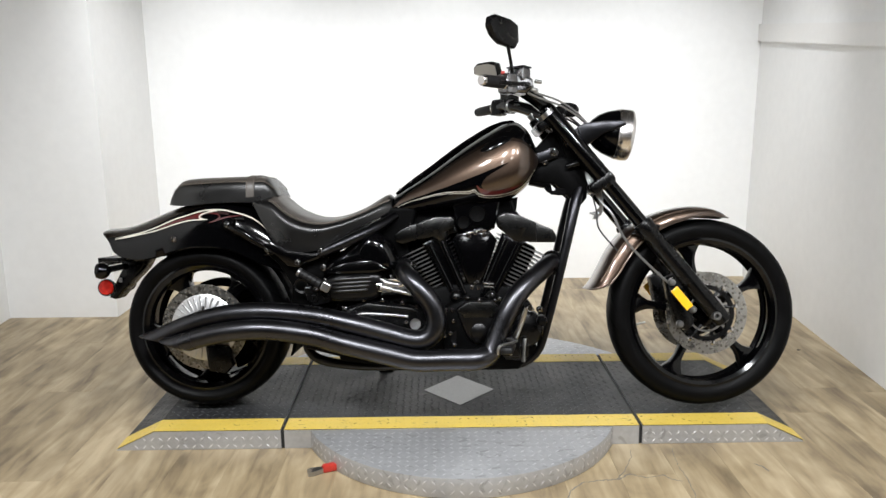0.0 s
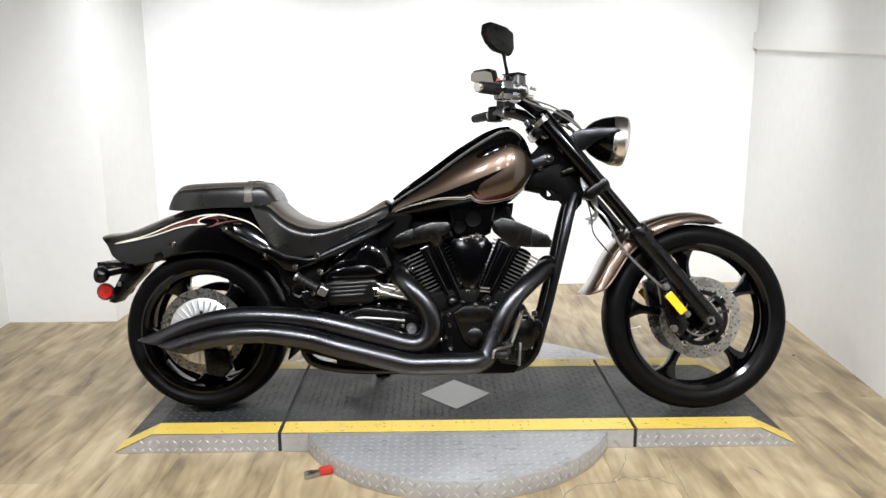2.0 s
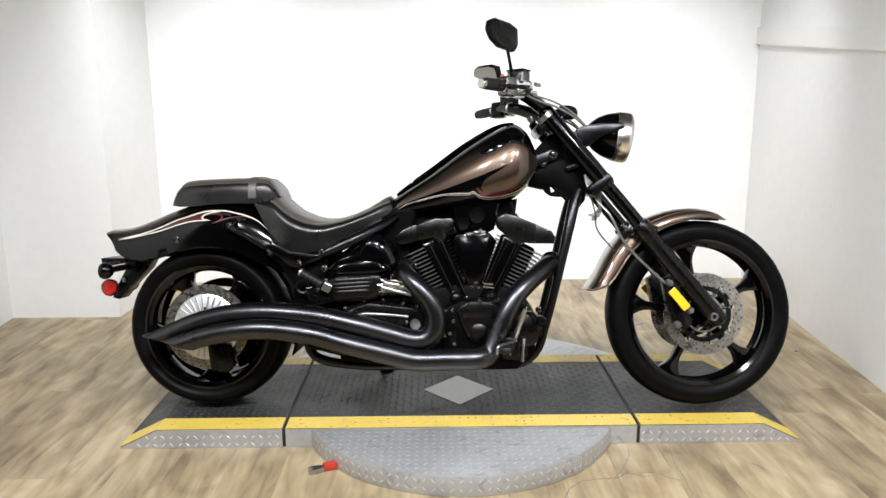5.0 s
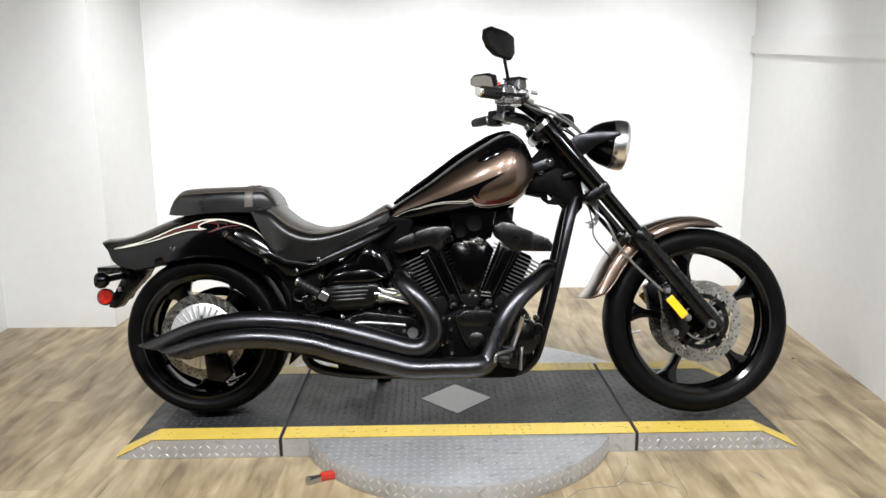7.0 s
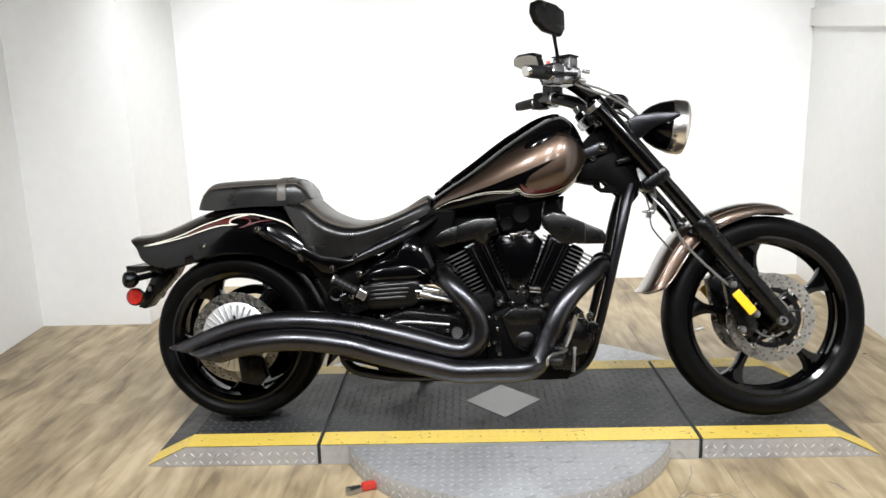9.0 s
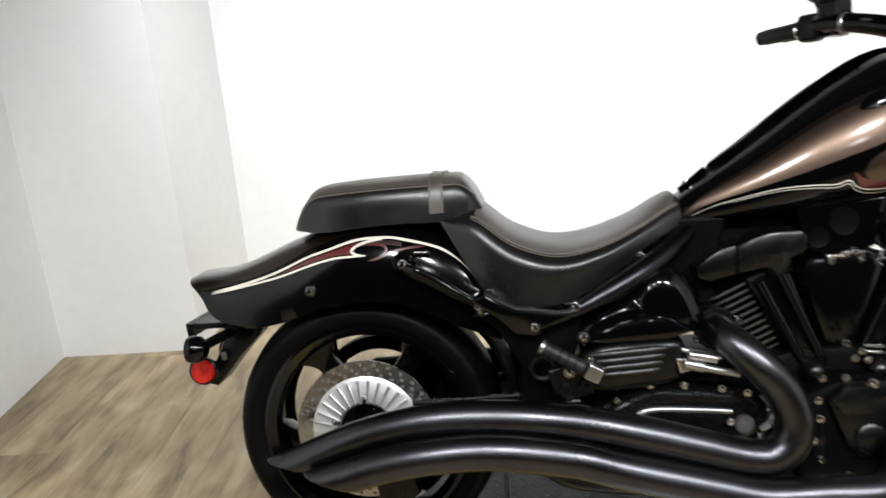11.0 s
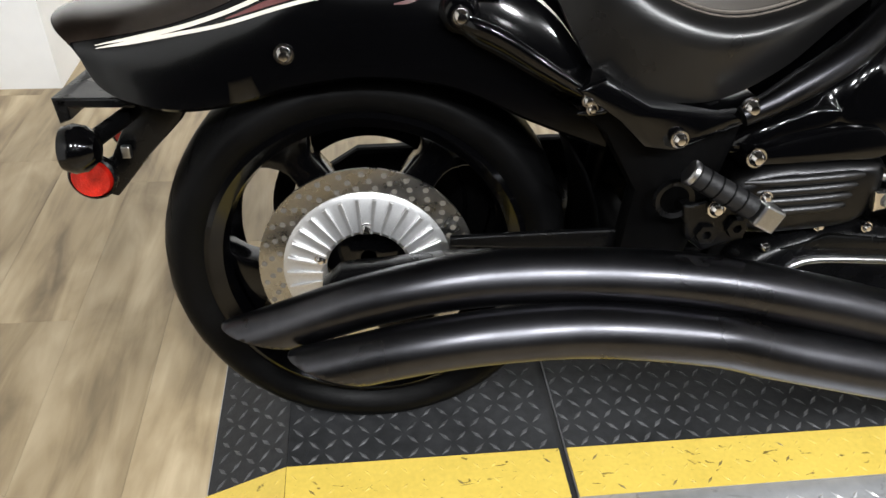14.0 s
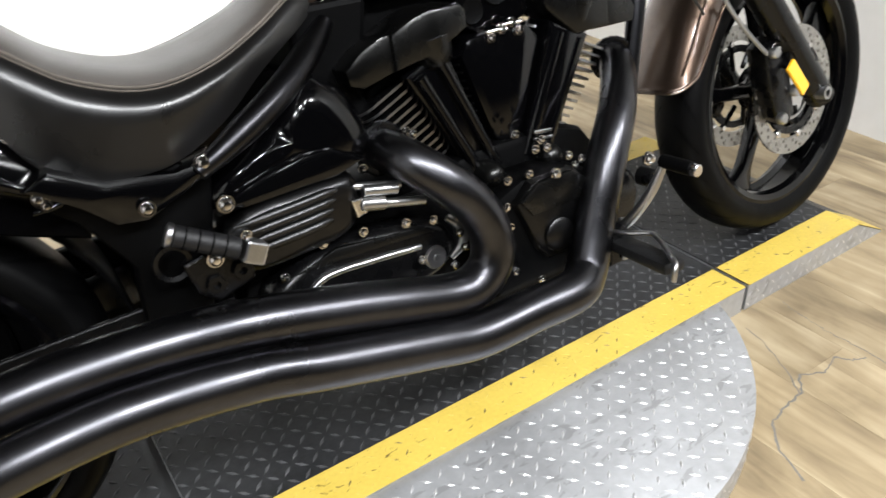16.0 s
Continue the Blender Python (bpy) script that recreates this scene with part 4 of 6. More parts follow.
PT = [(-1.034, 0.738), (-1.028, 0.757), (-1.006, 0.793), (-0.982, 0.815), (-0.95, 0.822), (-0.842, 0.827), (-0.76, 0.829), (-0.709, 0.829), (-0.675, 0.824), (-0.650, 0.795), (-0.636, 0.765)]
PB = [(-1.034, 0.731), (-0.97, 0.727), (-0.88, 0.734), (-0.80, 0.738), (-0.72, 0.738), (-0.66, 0.748), (-0.636, 0.757)]
PW = [(-1.034, 0.060), (-1.012, 0.084), (-0.95, 0.108), (-0.80, 0.124), (-0.70, 0.126), (-0.66, 0.114), (-0.636, 0.09)]


def pillion_at(u, v):
    x = -1.034 + 0.398 * u
    zt, zb, w = knots(x, PT), knots(x, PB), knots(x, PW)
    a = v * math.pi / 2
    return Vector((x, -w * power(math.sin(a), 0.56), zb + (zt - zb) * power(math.cos(a), 0.40)))


pillion = cushion("pillion_seat", pillion_at, 50, 44, M_SEAT, "black vinyl passenger pad with a strap", bike)
# pad top likewise, brightened by colour where light strikes it
obj("pad_top", patch(bmesh.new(), pillion_at, steps(0.10, 0.90, 40), lambda u: -0.60, lambda u: 0.60, 20, 0.0013), M_SEATTOP, 60, pillion, "top panel, greyish for the light that falls on it")
seam_line(pillion, pillion_at, lambda u: 0.64, 0.06, 0.97, 0.0018)
seam_line(pillion, pillion_at, lambda u: -0.64, 0.06, 0.97, 0.0018)
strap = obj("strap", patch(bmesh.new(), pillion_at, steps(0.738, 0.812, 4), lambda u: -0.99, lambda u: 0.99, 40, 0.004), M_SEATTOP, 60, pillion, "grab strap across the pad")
for uu in (0.745, 0.805):
    obj("stitching", tube(bmesh.new(), [pillion_at(uu, v) + Vector((0, -0.005 * (1 if v > 0 else -1) * min(1, abs(v) * 2), 0.0048 * (1 - abs(v)))) for v in steps(-0.98, 0.98, 40)], 0.0012, 6), M_THREAD, 40, strap)
obj("pillion_base", prism(bmesh.new(), [(-0.97, 0.736), (-0.955, 0.722), (-0.70, 0.735), (-0.66, 0.72), (-0.645, 0.755), (-0.80, 0.752)], -0.085, 0.085, "y", None, 0.004), M_MATT, 0, pillion)


# ---- tank ----
TT = [(-0.255, 0.738), (-0.225, 0.760), (-0.106, 0.838), (0.017, 0.926), (0.12, 0.988), (0.17, 1.008), (0.205, 1.008), (0.240, 0.980), (0.265, 0.930), (0.28, 0.885)]
TB = [(-0.255, 0.705), (-0.225, 0.688), (-0.106, 0.690), (0.03, 0.708), (0.12, 0.722), (0.19, 0.748), (0.232, 0.780), (0.262, 0.820), (0.28, 0.862)]
TW = [(-0.255, 0.050), (-0.225, 0.070), (-0.106, 0.112), (0.017, 0.150), (0.12, 0.174), (0.19, 0.176), (0.232, 0.155), (0.262, 0.115), (0.28, 0.060)]
TX0, TX1, TMID = -0.255, 0.28, 0.40


def tank_at(u, v):
    """v: 0 at the ridge, 1 at the keel on the right side, -1 on the far side."""
    x = TX0 + (TX1 - TX0) * u
    zt, zb, w = knots(x, TT), knots(x, TB), knots(x, TW)
    zc = zb + TMID * (zt - zb)
    a = v * math.pi
    c, s = math.cos(a), math.sin(a)
    z = zc + (zt - zc) * power(c, 0.86) if c > 0 else zc + (zc - zb) * power(c, 0.8)
    ridge = 0.004 * math.exp(-((v / 0.06) ** 2)) * min(1, 8 * u, 8 * (1 - u))
    return Vector((x, -w * power(s, 0.80), z + ridge))


def by_height(frac):
    """The v at a share of the height from keel to ridge."""
    if frac >= TMID:
        return math.acos(min(1, ((frac - TMID) / (1 - TMID)) ** (1 / 0.86))) / math.pi
    return math.acos(-min(1, ((TMID - frac) / TMID) ** (1 / 0.8))) / math.pi


bm = bmesh.new()
rows = grid(bm, tank_at, steps(0, 1, 80), steps(-1, 1, 72)[:-1], closed=True)
bm.faces.new(rows[0])
bm.faces.new(rows[-1][::-1])
tank = obj("fuel_tank", bm, M_GLOSS, 50, bike, "teardrop fuel tank in gloss black and bronze with pinstripes")


def tu(x):
    return (x - TX0) / (TX1 - TX0)


def field(name, x0, x1, lo, hi, material, off, n=60, nv=10, label=""):
    def f(pairs):
        return lambda u: by_height(max(0.004, min(0.996, knots(TX0 + (TX1 - TX0) * u, pairs))))
    return obj(name, patch(bmesh.new(), tank_at, steps(tu(x0), tu(x1), n), f(hi), f(lo), nv, off), material, 60, tank, label)


UP = [(-0.245, 0.36), (-0.20, 0.70), (-0.106, 0.80), (0.017, 0.835), (0.10, 0.82), (0.17, 0.76), (0.22, 0.70), (0.272, 0.60)]
LOW = [(-0.245, 0.30), (-0.20, 0.50), (-0.106, 0.50), (-0.02, 0.46), (0.06, 0.455), (0.11, 0.465), (0.168, 0.47)]
field("bronze_panel", -0.245, 0.168, LOW, UP, M_BRONZE, 0.0009, label="bronze lacquer panel")
BLOB_HI = [(0.074, 0.30), (0.082, 0.36), (0.10, 0.40), (0.14, 0.435), (0.168, 0.47)]
BLOB_LO = [(0.074, 0.29), (0.082, 0.235), (0.10, 0.20), (0.14, 0.165), (0.168, 0.155)]
field("bronze_panel", 0.074, 0.168, BLOB_LO, BLOB_HI, M_BRONZE, 0.0009, 30, label="bronze lacquer panel")
field("bronze_panel", 0.168, 0.272, [(0.168, 0.155), (0.21, 0.14), (0.25, 0.18), (0.272, 0.3)], [(x, y) for x, y in UP if x > 0.1], M_BRONZE, 0.0009, 30, 16, label="bronze lacquer panel")
field("red_flame", 0.058, 0.215, [(0.058, 0.30), (0.07, 0.20), (0.10, 0.145), (0.15, 0.115), (0.215, 0.12)], [(0.058, 0.32), (0.068, 0.27), (0.082, 0.235), (0.10, 0.20), (0.14, 0.165), (0.19, 0.145), (0.215, 0.13)], M_RED, 0.0012, 30, 3, label="dark red flame edge")
LINE = [(-0.245, 0.26), (-0.19, 0.44), (-0.126, 0.44), (-0.07, 0.40), (-0.01, 0.315), (0.03, 0.26), (0.05, 0.265), (0.064, 0.20), (0.085, 0.155), (0.13, 0.115), (0.18, 0.09), (0.225, 0.10), (0.262, 0.22)]


def shifted(pairs, d):
    return [(x, y + d) for x, y in pairs]


field("pinstripe", -0.243, 0.260, shifted(LINE, -0.005), shifted(LINE, 0.005), M_WHITE, 0.0014, 90, 1)
field("pinstripe", -0.15, 0.250, shifted(LINE, -0.029), shifted(LINE, -0.023), M_WHITE, 0.0014, 80, 1)
field("panel_edge", -0.235, 0.262, shifted(UP, -0.03), shifted(UP, 0.012), M_DKBRONZE, 0.0012, 60, 1)
# filler cap and spine console
cap = bmesh.new()
rings = []
for k in range(7):
    r, rise = (1.0, 0.0005) if k == 0 else (1.0 - 0.16 * (k - 1), 0.004 + 0.004 * math.sin(0.3 * (k - 1)))
    ring = []
    for i in range(32):
        a = 2 * math.pi * i / 32
        u, v = tu(0.125 + 0.052 * r * math.cos(a)), by_height(0.765 + 0.060 * r * math.sin(a))
        n = (tank_at(u + 0.004, v) - tank_at(u - 0.004, v)).cross(tank_at(u, v + 0.004) - tank_at(u, v - 0.004)).normalized()
        ring.append(cap.verts.new(tank_at(u, v) + n * (rise if n.y < 0 else -rise)))
    rings.append(ring)
for p, q in zip(rings, rings[1:]):
    for i in range(32):
        cap.faces.new((p[i], p[(i + 1) % 32], q[(i + 1) % 32], q[i]))
cap.faces.new(rings[-1])
obj("filler_cap", cap, M_GLOSS, 40, tank, "gloss black oval filler cap")

console = obj("tank_console", tube(bmesh.new(), [tank_at(u, 0) + Vector((0, 0, 0.002)) for u in steps(0.05, 0.84, 40)], [0.010, 0.020, 0.022, 0.022, 0.020, 0.006], 20, 0, True, 0.30), M_GLOSS, 60, tank, "gloss black console strip along the tank ridge")
for u in (0.075, 0.15):
    p = tank_at(u, 0.0) + Vector((0, -0.008, 0.012))
    obj("console_bolt", lathe(bmesh.new(), [(0, -0.005), (0.005, -0.004), (0.007, 0), (0.007, 0.004), (0, 0.004)], Matrix.Translation(p) @ Matrix.Rotation(radians(-80), 4, "X"), 12), M_CHROME, 40, console)


# ---- exhaust ----
def exhaust(points, radii, name, label):
    """A long round pipe whose open tail is cut off on a slant: the upper wall runs on to a point."""
    end, before = Vector(points[-1]), Vector(points[-2])
    d = (end - before).normalized()
    bm = tube(bmesh.new(), list(points) + [tuple(end + d * 0.09)], radii, 32, 150, caps=False)
    up = Vector((0, 0, 1)) - d * d.z
    slant = (up.normalized() + d * 1.55).cross(Vector((0, 1, 0)))
    if slant.dot(d) < 0:
        slant = -slant
    bmesh.ops.bisect_plane(bm, geom=bm.verts[:] + bm.edges[:] + bm.faces[:], dist=1e-5, plane_co=end, plane_no=slant.normalized(), clear_outer=True)
    pipe = obj(name, bm, M_PIPE, 40, bike, label)
    sol = pipe.modifiers.new("wall", "SOLIDIFY")
    sol.thickness, sol.offset = 0.0025, -1
    return pipe


P1 = [(-0.195, -0.135, 0.500), (-0.192, -0.165, 0.498), (-0.180, -0.200, 0.488), (-0.140, -0.228, 0.450), (-0.098, -0.235, 0.398), (-0.080, -0.237, 0.345), (-0.088, -0.238, 0.302), (-0.122, -0.238, 0.276), (-0.170, -0.238, 0.276), (-0.25, -0.240, 0.298), (-0.338, -0.240, 0.322), (-0.489, -0.240, 0.355), (-0.64, -0.237, 0.368), (-0.773, -0.232, 0.362), (-0.90, -0.224, 0.332), (-1.036, -0.210, 0.276)]
P2 = [(0.325, -0.075, 0.520), (0.312, -0.100, 0.517), (0.290, -0.128, 0.503), (0.262, -0.158, 0.484), (0.236, -0.182, 0.465), (0.206, -0.203, 0.438), (0.180, -0.217, 0.405), (0.157, -0.226, 0.365), (0.135, -0.232, 0.315), (0.113, -0.240, 0.263), (0.092, -0.250, 0.228), (0.05, -0.274, 0.217), (-0.04, -0.275, 0.215), (-0.125, -0.276, 0.213), (-0.165, -0.276, 0.216), (-0.23, -0.276, 0.232), (-0.299, -0.276, 0.249), (-0.40, -0.276, 0.274), (-0.486, -0.279, 0.299), (-0.636, -0.283, 0.319), (-0.749, -0.283, 0.314), (-0.84, -0.278, 0.297), (-0.948, -0.268, 0.265)]
RP = [0.031, 0.034, 0.036, 0.036, 0.035, 0.0335, 0.032]
pipe_rear = exhaust(P1, RP, "exhaust_pipe", "satin dark grey exhaust pipe with a slash-cut tail")
pipe_front = exhaust(P2, RP, "exhaust_pipe", "satin dark grey exhaust pipe with a slash-cut tail")
for pts, pipe in ((P1, pipe_rear), (P2, pipe_front)):
    a, b = Vector(pts[0]), Vector(pts[1])
    obj("port_flange", rod(bmesh.new(), a - (b - a) * 0.1, a + (b - a) * 0.35, 0.042, 20), M_SATIN, 30, pipe)
    for s in (-1, 1):
        bolt(bike, a.x + s * 0.040, a.y - 0.018, a.z + s * 0.018, 0.006, "flange_nut")
obj("pipe_bracket", prism(bmesh.new(), [(-0.52, 0.255), (-0.40, 0.225), (-0.36, 0.235), (-0.37, 0.255), (-0.46, 0.29)], -0.262, -0.256, "y", None, 0.002), M_SATIN, 0, bike, "black pipe hanger bracket")
for x, z in ((-0.47, 0.262), (-0.41, 0.243), (-0.63, 0.335), (-0.665, 0.336)):
    bolt(bike, x, -0.262, z, 0.005, "bracket_bolt")


# ---- engine ----
CRANK = Vector((0.045, 0.0, 0.262))


def engine_frame(angle):
    """Axes of a cylinder: x across it in the bike's plane, z along its bore."""
    return Matrix.Translation(CRANK) @ Matrix.Rotation(angle, 4, "Y")


def fin_mesh(half_x, half_y, thick):
    bm = bmesh.new()
    r = 0.03
    outline = []
    for cx, cy, a0 in ((half_x - r, half_y - r, 0), (-half_x + r, half_y - r, 90), (-half_x + r, -half_y + r, 180), (half_x - r, -half_y + r, 270)):
        for k in range(5):
            a = radians(a0 + 90 * k / 4)
            outline.append((cx + r * math.cos(a), cy + r * math.sin(a)))
    prism(bm, outline, -thick / 2, thick / 2, "z")
    me = bpy.data.meshes.new("fin")
    bmesh.ops.recalc_face_normals(bm, faces=bm.faces[:])
    for f in bm.faces:
        f.material_index = 1 if abs(f.normal.z) < 0.5 else 0
    bm.to_mesh(me)
    bm.free()
    me.materials.append(M_SATIN)
    me.materials.append(M_FIN)
    return me


FINS = [fin_mesh(0.060 + 0.0022 * k, 0.096 + 0.0006 * k, 0.0042) for k in range(15)]
for side, angle in ((-1, radians(-25)), (1, radians(25))):
    F = engine_frame(angle)
    out = side  # +x of the frame points outwards for the front cylinder
    barrel = obj("cylinder", box(bmesh.new(), -0.050 if out > 0 else -0.074, 0.050 if out < 0 else 0.074, -0.070, 0.070, 0.10, 0.372, 0.012, F), M_MATT, 0, bike, "black finned engine cylinder")
    for k in range(15):
        fin = new("fin", FINS[k])
        fin.parent = barrel
        fin.matrix_local = F @ Matrix.Translation((0.0014 * k * out, 0, 0.160 + 0.0142 * k))
    # smooth wide cover over the pushrods, fins show on both sides of it
    obj("pushrod_cover", prism(bmesh.new(), [(-0.034, 0.13), (0.024, 0.13), (0.034, 0.372), (-0.050, 0.372)] if out > 0 else [(-0.024, 0.13), (0.034, 0.13), (0.050, 0.372), (-0.034, 0.372)], -0.128 if out < 0 else -0.138, -0.06, "y", F @ Matrix.Translation((-0.012 * out, 0, 0)), 0.012), M_GLOSS, 30, barrel, "smooth black pushrod cover")
    for k in range(2):
        obj("pushrod_tube", rod(bmesh.new(), F @ Vector((-0.036 * out + 0.034 * k * out, -0.130, 0.15)), F @ Vector((-0.040 * out + 0.042 * k * out, -0.130, 0.36)), 0.011, 14), M_GLOSS, 40, barrel)
    obj("dome", lathe(bmesh.new(), [(0, -0.178), (0.012, -0.175), (0.020, -0.166), (0.023, -0.15), (0.024, -0.10), (0, -0.10)], F @ Matrix.Translation((-0.008 * out, 0, 0.158)), 20), M_GREY, 40, bike, "dark grey domed tappet cap")


def rocker(box_outline, lobe_outline, drum, top_outline):
    """A cast cover: a chamfered box at the outer end, a rounded lobe with a drum under it."""
    cover = obj("rocker_cover", prism(bmesh.new(), box_outline, -0.134, -0.055, "y", None, 0.006), M_GREY, 30, bike, "satin grey cast rocker cover")
    obj("rocker_lobe", prism(bmesh.new(), lobe_outline, -0.143, -0.055, "y", None, 0.007), M_GREY, 25, cover)
    (x0, z0), (x1, z1) = drum
    obj("drum", tube(bmesh.new(), [(x0, -0.112, z0), (x0 * 0.5 + x1 * 0.5, -0.112, z0 * 0.5 + z1 * 0.5), (x1, -0.112, z1), (x1, -0.111, z1 - 0.004)], [0.036, 0.033, 0.029, 0.022], 24), M_GREY, 50, cover)
    obj("rocker_top", prism(bmesh.new(), [(x, z - 0.042) for x, z in top_outline], -0.10, 0.09, "y", None, 0.008), M_SATIN, 30, cover)
    return cover


rear_rocker = rocker([(-0.227, 0.620), (-0.198, 0.642), (-0.165, 0.657), (-0.135, 0.660), (-0.122, 0.610), (-0.200, 0.589), (-0.222, 0.597)],
                     [(-0.150, 0.658), (-0.115, 0.674), (-0.085, 0.682), (-0.030, 0.682), (-0.020, 0.672), (-0.020, 0.645), (-0.056, 0.627), (-0.092, 0.614), (-0.150, 0.604)], ((-0.076, 0.640), (-0.070, 0.600)),
                     [(-0.200, 0.650), (-0.120, 0.685), (-0.020, 0.700), (-0.010, 0.670), (-0.12, 0.640)])
front_rocker = rocker([(0.248, 0.665), (0.318, 0.635), (0.331, 0.614), (0.326, 0.591), (0.236, 0.592), (0.226, 0.642)],
                      [(0.124, 0.662), (0.128, 0.682), (0.160, 0.697), (0.196, 0.688), (0.262, 0.660), (0.262, 0.596), (0.190, 0.594), (0.168, 0.612), (0.130, 0.644)], ((0.208, 0.645), (0.198, 0.598)),
                      [(0.130, 0.690), (0.140, 0.708), (0.215, 0.696), (0.255, 0.675), (0.20, 0.655)])
bolt(rear_rocker, -0.136, -0.132, 0.630, 0.006)
bolt(front_rocker, 0.245, -0.134, 0.634, 0.006)
obj("engine_mount", prism(bmesh.new(), [(-0.28, 0.47), (-0.16, 0.49), (-0.185, 0.590), (-0.165, 0.650), (-0.150, 0.715), (-0.28, 0.715)], -0.085, 0.085, "y", None, 0.010), M_MATT, 0, bike, "black engine mount")
obj("air_box", prism(bmesh.new(), [(-0.30, 0.45), (0.00, 0.45), (0.02, 0.60), (0.01, 0.70), (-0.29, 0.715)], 0.035, 0.120, "y", None, 0.012), M_MATT, 30, bike, "black air box on the far side of the engine")
obj("backbone", prism(bmesh.new(), [(-0.22, 0.700), (-0.20, 0.640), (0.00, 0.640), (0.10, 0.650), (0.195, 0.672), (0.205, 0.748), (0.10, 0.735), (-0.10, 0.710)], -0.045, 0.045, "y", None, 0.008), M_MATT, 0, bike, "black backbone under the tank")
# intake between the cylinders, under the tank
intake = obj("intake_bracket", prism(bmesh.new(), [(-0.030, 0.728), (0.140, 0.735), (0.120, 0.640), (0.075, 0.618), (0.035, 0.618), (-0.005, 0.640)], -0.105, 0.06, "y", None, 0.006), M_GLOSS, 0, bike, "black intake bracket")
for x, z, r in ((0.012, 0.662, 0.020), (0.060, 0.690, 0.026)):
    obj("round_opening", lathe(bmesh.new(), [(0, -0.1075), (r * 0.8, -0.1075), (r, -0.109), (r * 1.1, -0.106), (r * 1.1, -0.10)], Matrix.Translation((x, 0, z)), 24), M_MATT, 40, intake)
air = obj("air_duct", prism(bmesh.new(), [(-0.010, 0.625), (0.105, 0.628), (0.128, 0.600), (0.075, 0.450), (0.045, 0.435), (0.020, 0.455), (-0.028, 0.600)], -0.125, 0.05, "y", None, 0.010), M_GLOSS, 30, bike, "gloss black cover between the cylinders")
for x, z in ((0.058, 0.452), (0.03, 0.618), (0.085, 0.62), (0.052, 0.628), (0.072, 0.635)):
    bolt(bike, x, -0.128, z, 0.007)
for k in range(2):
    obj("chrome_pin", rod(bmesh.new(), (0.02 + 0.03 * k, -0.128, 0.628 + 0.006 * k), (0.06 + 0.03 * k, -0.130, 0.628 + 0.006 * k), 0.0035), M_CHROME, 30, intake)
    obj("oil_line", rod(bmesh.new(), (0.080, -0.150, 0.455 - 0.012 * k), (0.115, -0.152, 0.452 - 0.012 * k), 0.004), M_CHROME, 30, bike)

# crankcase and its covers
case = obj("crankcase", prism(bmesh.new(), [(-0.16, 0.150), (0.20, 0.150), (0.262, 0.215), (0.255, 0.36), (0.20, 0.43), (0.13, 0.45), (-0.03, 0.45), (-0.15, 0.42), (-0.42, 0.40), (-0.46, 0.30), (-0.42, 0.18)], -0.135, 0.14, "y", None, 0.015), M_MATT, 30, bike, "black crankcase")
obj("case_boss", prism(bmesh.new(), [(-0.06, 0.21), (0.15, 0.21), (0.165, 0.28), (0.155, 0.38), (0.10, 0.405), (0.01, 0.405), (-0.05, 0.38), (-0.062, 0.30)], -0.205, -0.12, "y", None, 0.016), M_MATT, 30, case)
cover = obj("timing_cover", prism(bmesh.new(), [(-0.026, 0.372), (0.008, 0.400), (0.100, 0.400), (0.128, 0.372), (0.094, 0.280), (0.072, 0.255), (0.036, 0.255), (0.012, 0.280)], -0.244, -0.195, "y", None, 0.014), M_CASE, 30, bike, "dark wedge-shaped engine cover with a round cap")
obj("cover_brow", prism(bmesh.new(), [(-0.020, 0.376), (0.018, 0.399), (0.090, 0.399), (0.120, 0.378), (0.102, 0.346), (0.002, 0.346)], -0.2475, -0.235, "y", None, 0.004), M_GREY, 30, cover, "grey upper facet")
obj("round_cap", lathe(bmesh.new(), [(0, -0.253), (0.024, -0.253), (0.029, -0.249), (0.030, -0.243), (0.030, -0.20), (0, -0.20)], Matrix.Translation((0.052, 0, 0.298)), 32), M_CASE, 40, cover)
obj("side_cap", lathe(bmesh.new(), [(0, -0.226), (0.030, -0.226), (0.036, -0.220), (0.036, -0.19), (0, -0.19)], Matrix.Translation((-0.012, 0, 0.272)), 32), M_FRAME, 40, cover)
bolt(cover, 0.055, -0.246, 0.402, 0.008)
for x, z in ((0.051, 0.461), (0.039, 0.448), (0.062, 0.445), (-0.019, 0.412), (0.023, 0.411), (0.116, 0.400), (0.126, 0.367), (-0.026, 0.369), (-0.023, 0.333), (-0.035, 0.290), (-0.020, 0.252), (-0.053, 0.283), (0.092, 0.297), (0.131, 0.407), (0.105, 0.420), (-0.049, 0.368), (0.03, 0.22)):
    bolt(bike, x, -0.208, z, 0.0058)
obj("alternator_cover", lathe(bmesh.new(), [(0, -0.19), (0.05, -0.19), (0.062, -0.18), (0.068, -0.16), (0.068, -0.12), (0, -0.12)], Matrix.Translation((0.215, 0, 0.300)), 36), M_SATIN, 40, bike, "round black side cover")

